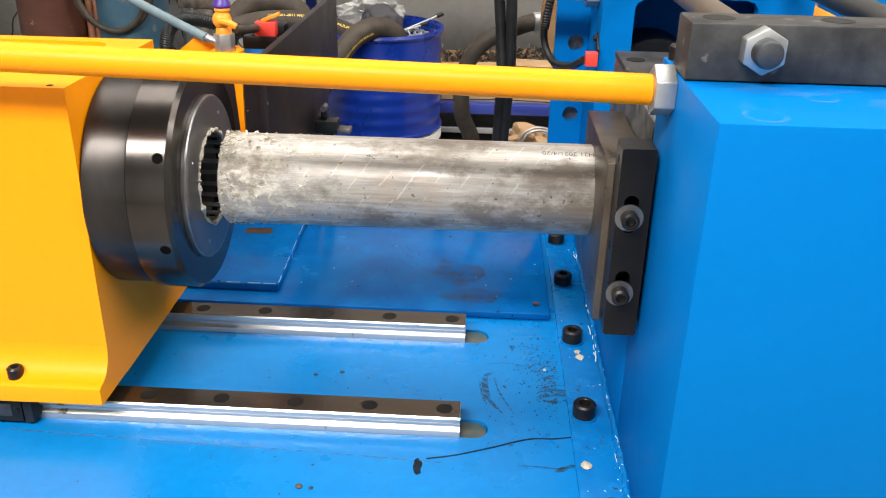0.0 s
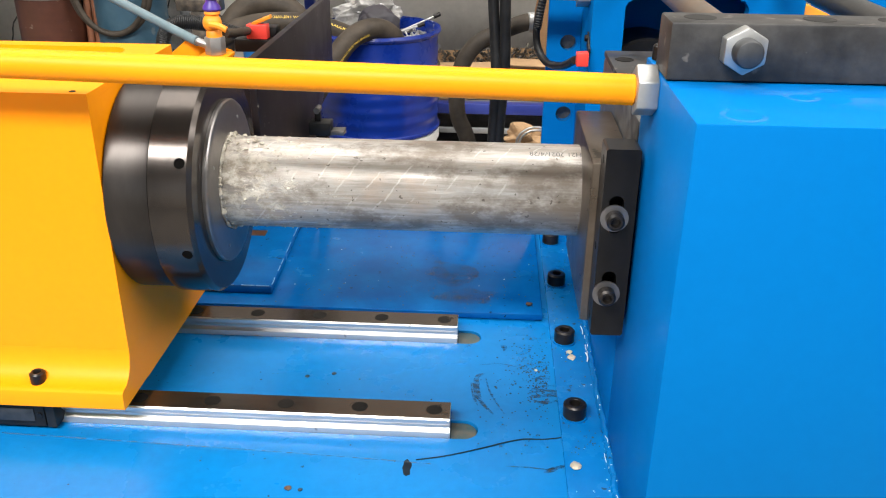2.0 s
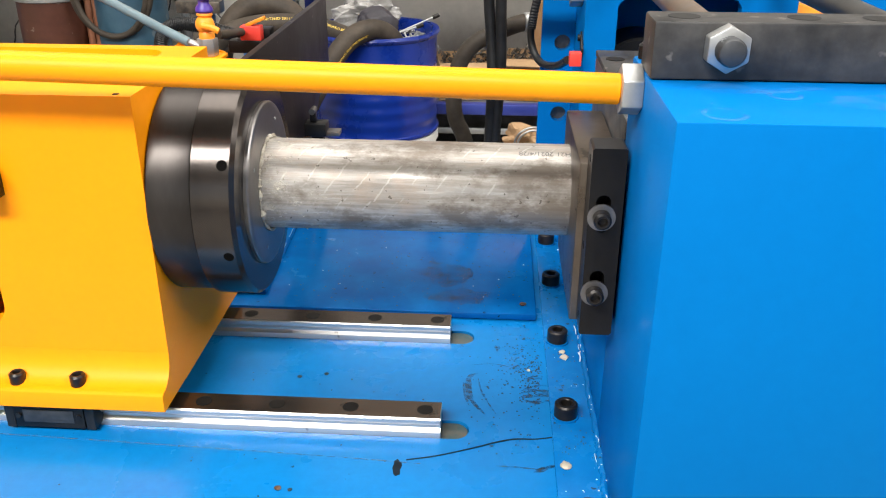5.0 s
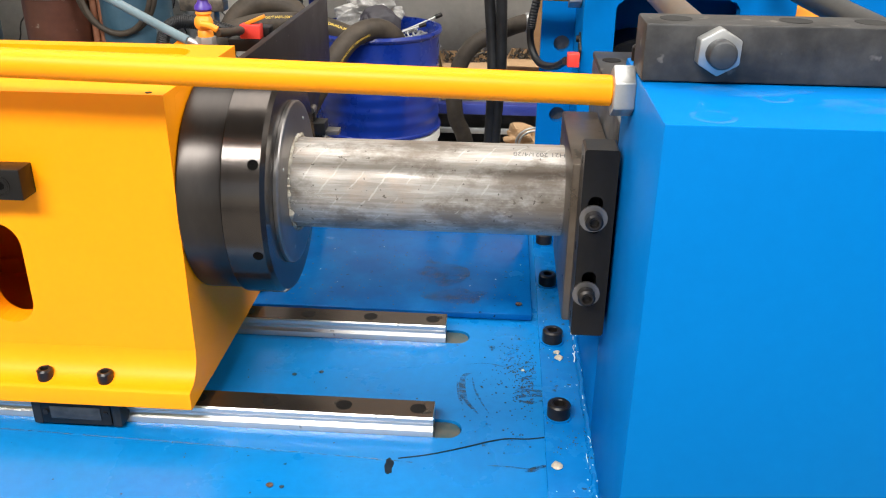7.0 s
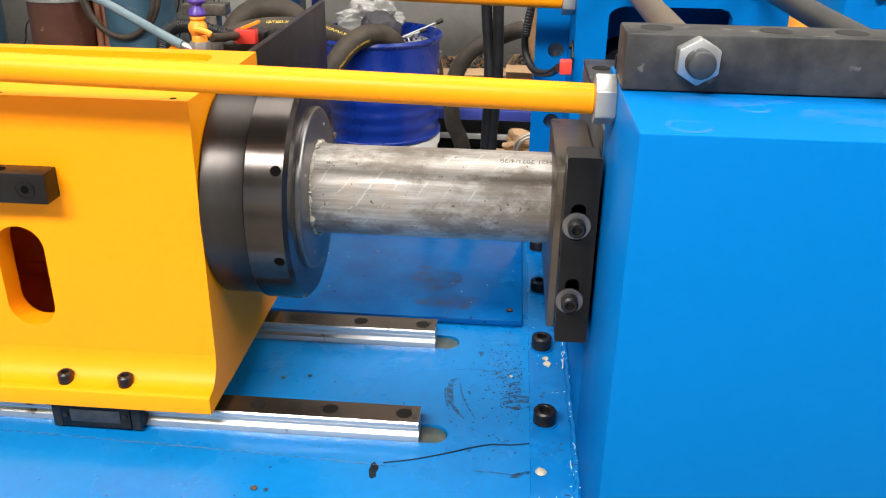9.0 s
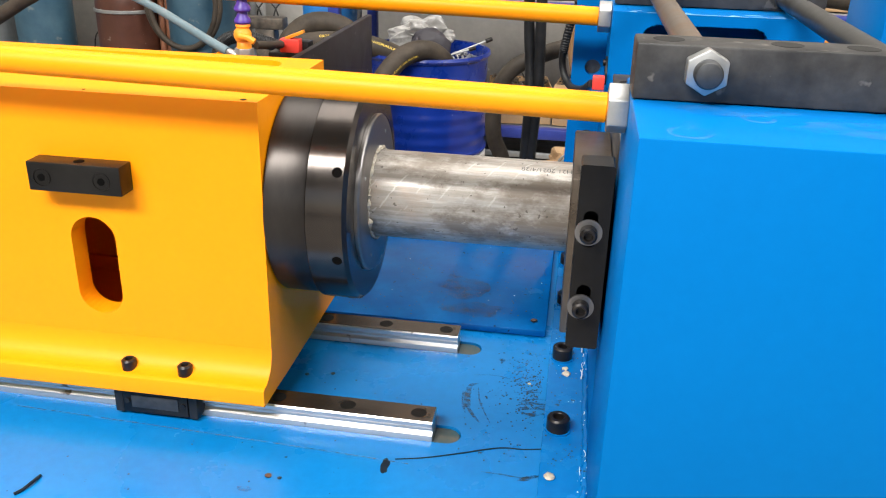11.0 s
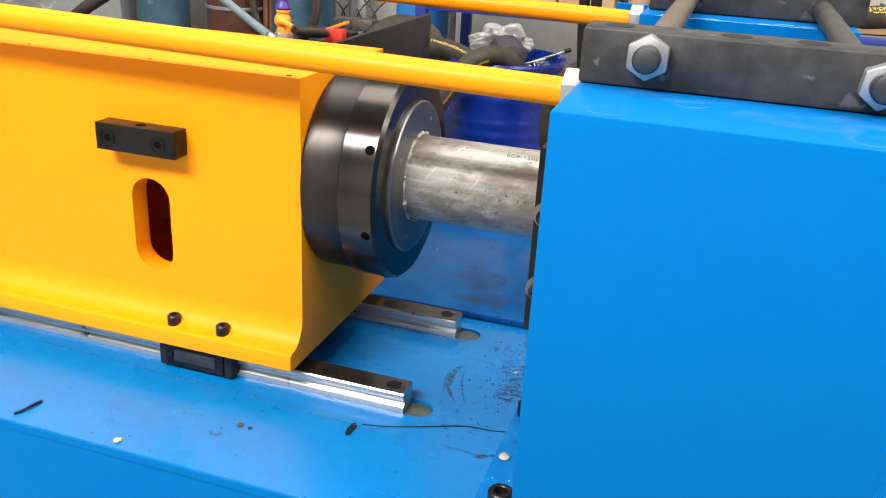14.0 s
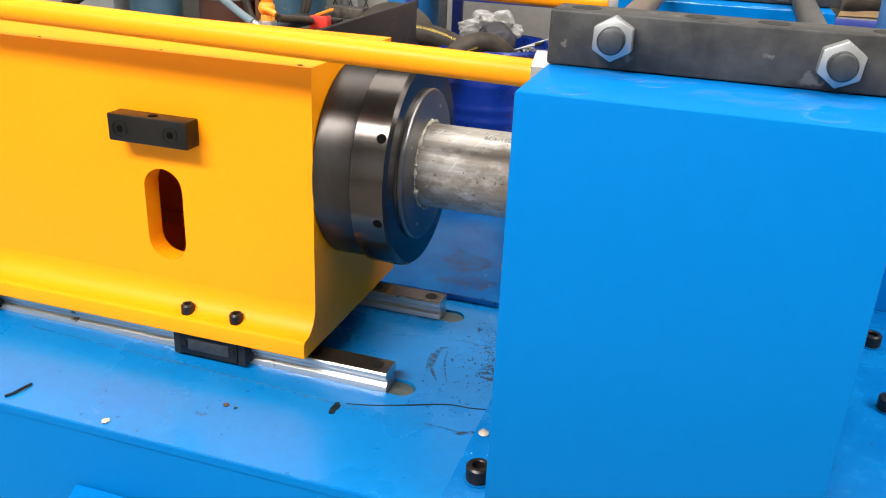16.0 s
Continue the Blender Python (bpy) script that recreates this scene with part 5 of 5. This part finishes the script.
for x in (-2.15, -1.20, -0.74):
    b = bmesh.new()
    rod(b, (x, 2.56, FLOOR), (x, 2.56, 1.4), 0.018, 16)
    solid("fence_post", b, M_GALV, "grey steel fence post", "post", "", "fence posts")


# ---- dirt on the deck ----
def stain(x, y, rx, ry, turn, seed, z=0.0006):
    bm = bmesh.new()
    n = 28
    vs = []
    for i in range(n):
        a = 2 * math.pi * i / n
        k = 1 + 0.5 * noise.noise(Vector((math.cos(a) * 1.5 + seed, math.sin(a) * 1.5, seed)))
        p = Matrix.Rotation(radians(turn), 2) @ Vector((rx * k * math.cos(a), ry * k * math.sin(a)))
        vs.append(bm.verts.new((x + p.x, y + p.y, z)))
    bm.faces.new(vs)
    return bm


def oil_stain(*a, **k):
    return solid("oil_stain", stain(*a, **k), M_OILFILM, "dark dried oil smear on the blue deck", "stain", "", "oil marks")


def oil_strokes(strokes, label):
    """Thin brushed smears that dry oil leaves."""
    bm = bmesh.new()
    for w, pts in strokes:
        path = spline([(x, y, 0.0) for x, y in pts], 8)
        ends = []
        for i, p in enumerate(path):
            d = (path[min(i + 1, len(path) - 1)] - path[max(i - 1, 0)]).normalized()
            k = w * (0.25 + 0.75 * math.sin(math.pi * i / (len(path) - 1))) * (1 + 0.8 * noise.noise(Vector((p.x * 90, p.y * 90, w * 700))))
            side = Vector((-d.y, d.x, 0)) * max(k, 0.0003)
            ends.append([bm.verts.new(p + side + Vector((0, 0, 0.0006))), bm.verts.new(p - side + Vector((0, 0, 0.0006)))])
        for u, v in zip(ends, ends[1:]):
            bm.faces.new((u[0], u[1], v[1], v[0]))
    bmesh.ops.recalc_face_normals(bm, faces=bm.faces)
    return solid("oil_stain", bm, M_STAIN, label, "stain", "", "oil marks")


oil_strokes([(0.0045, [(0.0706, 0.145), (0.058, 0.136), (0.0575, 0.103), (0.064, 0.072), (0.084, 0.038)]), (0.0014, [(0.0714, 0.134), (0.0772, 0.099), (0.088, 0.068), (0.0995, 0.041)]),
             (0.002, [(0.049, 0.12), (0.052, 0.09), (0.060, 0.06)])], "dark curled oil smear on the blue deck")
oil_strokes([(0.0022, [(0.138, 0.103), (0.160, 0.118), (0.188, 0.117)]), (0.0045, [(0.137, 0.097), (0.158, 0.106), (0.186, 0.104)]), (0.0055, [(0.137, 0.086), (0.158, 0.092), (0.190, 0.098)]),
             (0.004, [(0.142, 0.078), (0.160, 0.074), (0.185, 0.082)]), (0.0045, [(0.145, 0.136), (0.158, 0.140), (0.170, 0.138)])], "brushed dark oil smear on the blue deck")
oil_strokes([(0.0011, [(0.057, 0.170), (0.085, 0.175), (0.105, 0.174), (0.139, 0.162)]), (0.004, [(0.094, 0.232), (0.101, 0.226), (0.100, 0.215)])], "faint oil line on the blue deck")
oil_strokes([(0.0035, [(0.150, -0.086), (0.165, -0.078), (0.181, -0.068)]), (0.002, [(0.152, -0.080), (0.168, -0.074), (0.182, -0.070)]), (0.0013, [(0.10, -0.076), (0.13, -0.077), (0.155, -0.079)])], "dark smear beside a lump of grease")
solid("paint_chip", stain(-0.030, -0.089, 0.0055, 0.0165, 8, 5.7), M_CHIP, "dark arrow-like chip in the deck paint", "paint chip")
oil_stain(0.035, 0.375, 0.055, 0.026, 5, 6.0, 0.0146)
oil_stain(0.00, 0.47, 0.05, 0.05, 0, 6.6, 0.0146)
oil_stain(-0.20, -0.17, 0.011, 0.005, 0, 7.0)
b = sweep(bmesh.new(), [(-0.02, -0.071, 0.0), (0.02, -0.060, 0.0001), (0.0701, -0.0396, 0.0004), (0.0976, -0.0267, 0.0006), (0.1254, -0.0167, 0.0004), (0.1533, -0.0147, 0.0001), (0.1786, -0.0089, 0.0)], 0.0012, 6, 6)
solid("scratch", b, M_CHIP, "dark scratch in the deck paint", "scratch")
for x, y, w in ((0.012, -0.006, 0.005), (0.006, 0.010, 0.003), (-0.115, 0.006, 0.004), (0.010, 0.262, 0.004)):
    solid("oil_stain", stain(x, y, w * 1.8, w, 35, x * 50 + 3, 0.0324), M_OILFILM, "brown oil spot on the rail top", "stain", "", "oil marks")
b = sweep(bmesh.new(), [(-0.60, -0.052, 0.0002), (-0.3, -0.063, 0.0002), (-0.1, -0.072, 0.0002), (0.0, -0.078, 0.0002)], 0.0006, 6, 6)
solid("scratch", b, M_STAIN, "long faint scratch in the deck paint", "scratch")
b = sweep(bmesh.new(), [(-0.482, -0.237, 0.0015), (-0.476, -0.228, 0.0025), (-0.4715, -0.214, 0.004), (-0.4705, -0.197, 0.002)], 0.0022, 8, 6)
solid("metal_chip", b, M_CHIP, "curled dark metal chip on the deck", "metal chip")
for x, y, r, m, s in ((-0.310, -0.236, 0.006, M_CREAM, 1), (0.192, -0.080, 0.0075, M_CREAM, 2), (0.207, 0.19, 0.007, M_CREAM, 3), (0.205, 0.207, 0.005, M_CREAM, 4),
                      (-0.178, -0.140, 0.0045, M_SLOT, 5), (-0.162, -0.141, 0.003, M_DIRT, 6), (-0.205, 0.118, 0.0035, M_DIRT, 7), (-0.165, 0.128, 0.0035, M_DIRT, 8), (0.15, 0.16, 0.003, M_CREAM, 9),
                      (0.145, 0.352, 0.006, M_SLOT, 10), (0.196, 0.05, 0.004, M_CREAM, 11)):
    zz = 0.007 if x > 0.178 else (0.0142 if y > 0.318 else 0.0003)
    solid("crumb", lump(bmesh.new(), (x, y, zz + 0.3 * r), r, s, 0.45, 2), m, "small crumb of grease or metal on the deck", "crumb", "", "crumbs on the deck")
specks = bmesh.new()
random.seed(31)
for k in range(980):
    u = random.random()
    if u < 0.26:
        x, y, z = random.gauss(0.150, 0.016), random.gauss(0.165, 0.045), 0.0003
    elif u < 0.42:
        x, y, z = random.gauss(0.13, 0.035), random.uniform(-0.05, 0.31), 0.0003
    elif u < 0.75:
        x, y, z = random.uniform(-0.32, 0.16), random.uniform(0.33, 0.75), 0.0142
    elif u < 0.9:
        x, y, z = random.uniform(0.182, 0.235), random.uniform(-0.2, 0.6), 0.0072
    else:
        x, y, z = random.uniform(-1.0, 0.15), random.uniform(-0.24, 0.2), 0.0003
    if x > 0.172 and z < 0.005:
        continue
    lump(specks, (x, y, z), random.uniform(0.0006, 0.0019), k, 0.4, 1)
solid("specks", specks, M_DIRT, "scattered dark grit and oil drops on the deck", "grit", "stuff")

flecks = bmesh.new()
random.seed(77)
for k in range(46):
    y = random.uniform(-0.2, 0.62)
    x = 0.2375 + random.gauss(0, 0.004) if random.random() < 0.7 else random.uniform(0.185, 0.235)
    z = 0.0078 if abs(x - 0.2385) > 0.006 else 0.0145
    lump(flecks, (x, y, z), random.uniform(0.0005, 0.0014), k * 1.7, 0.3, 1)
# pale streaks that draw the weld's shiny glints as colour
for k in range(22):
    y = random.uniform(-0.2, 0.62)
    w = random.uniform(0.004, 0.014)
    x = 0.2345 + random.gauss(0, 0.003)
    sweep(flecks, [(x, y - w, 0.0118), (x + random.uniform(-0.002, 0.002), y, 0.0128), (x + random.uniform(-0.002, 0.002), y + w, 0.0118)], random.uniform(0.0005, 0.0011), 6, 3)
solid("flecks_and_glints", flecks, M_FLECK_GLINT, "pale paint flecks and glints drawn as pale colour along the weld seam", "paint flecks", "stuff")
for x, y, r in ((0.289, -0.239, 0.021), (0.362, -0.168, 0.017), (0.52, -0.235, 0.021)):
    b = lathe(bmesh.new(), (x, y, 0.5301), (x, y, 2), [(r - 0.005, 0), (r - 0.005, 0.0002), (r, 0.0002), (r, 0)], 40, True)
    solid("ring_mark", b, M_HAZE, "pale round rub mark on the blue post", "rub mark", "", "rub marks on the post")
for x, y, rx, ry, s in ((0.46, -0.19, 0.07, 0.03, 21.0), (0.33, -0.145, 0.06, 0.018, 22.0), (0.53, -0.16, 0.045, 0.03, 23.0)):
    solid("dust_smudge", stain(x, y, rx, ry, 0, s, 0.5303), M_HAZE, "faint pale dust smudge on the blue post", "smudge", "", "rub marks on the post")
scuffs = bmesh.new()
random.seed(91)
for k in range(26):
    x = random.uniform(0.245, 0.57)
    w = random.uniform(0.003, 0.016)
    y, z = (0.5305, 0.5382) if k % 2 else (0.5318 + abs(random.gauss(0, 0.01)), 0.5383)
    sweep(scuffs, [(x - w, y, z - 0.0003), (x, y + random.uniform(-0.0006, 0.0006), z), (x + w, y, z - 0.0003)], random.uniform(0.0004, 0.0009), 6, 3)
solid("paint_scuffs", scuffs, M_WORN_LIT, "pale chipped paint along the torch-cut post", "paint scuffs", "stuff")
for x, y, rx, ry, k in ((0.34, 0.65, 0.07, 0.022, 41.0), (0.47, 0.655, 0.06, 0.02, 42.0), (0.56, 0.65, 0.05, 0.022, 43.0)):
    solid("dust_smudge", stain(x, y, rx, ry, 0, k, 0.5986), M_HAZE, "faint pale dust smudge on the dark bar", "smudge", "", "rub marks on the post")
# drops coloured pale to carry the glint of wet oil
drops = bmesh.new()
random.seed(78)
for k in range(12):
    lump(drops, (random.uniform(-0.30, 0.16), random.uniform(0.335, 0.78), 0.0142), random.uniform(0.0006, 0.0015), k * 2.3, 0.3, 1)
solid("oil_drops", drops, M_FLECK_GLINT, "wet drops on the raised plate, their glint put in as pale colour", "oil drops", "stuff")


# ---- movement ----
def motions():
    base = Vector(CARRIAGE.location)
    rows = [(0.0, 0.0), (4.0, 0.0885), (7.0, 0.1570), (9.0, 0.2025), (11.5, 0.2615), (13.0, 0.2960), (14.5, 0.3295), (16.0, 0.3660)]
    walk(CARRIAGE, [(t, pose(base.x + d, base.y, base.z)) for t, d in rows])


motions()
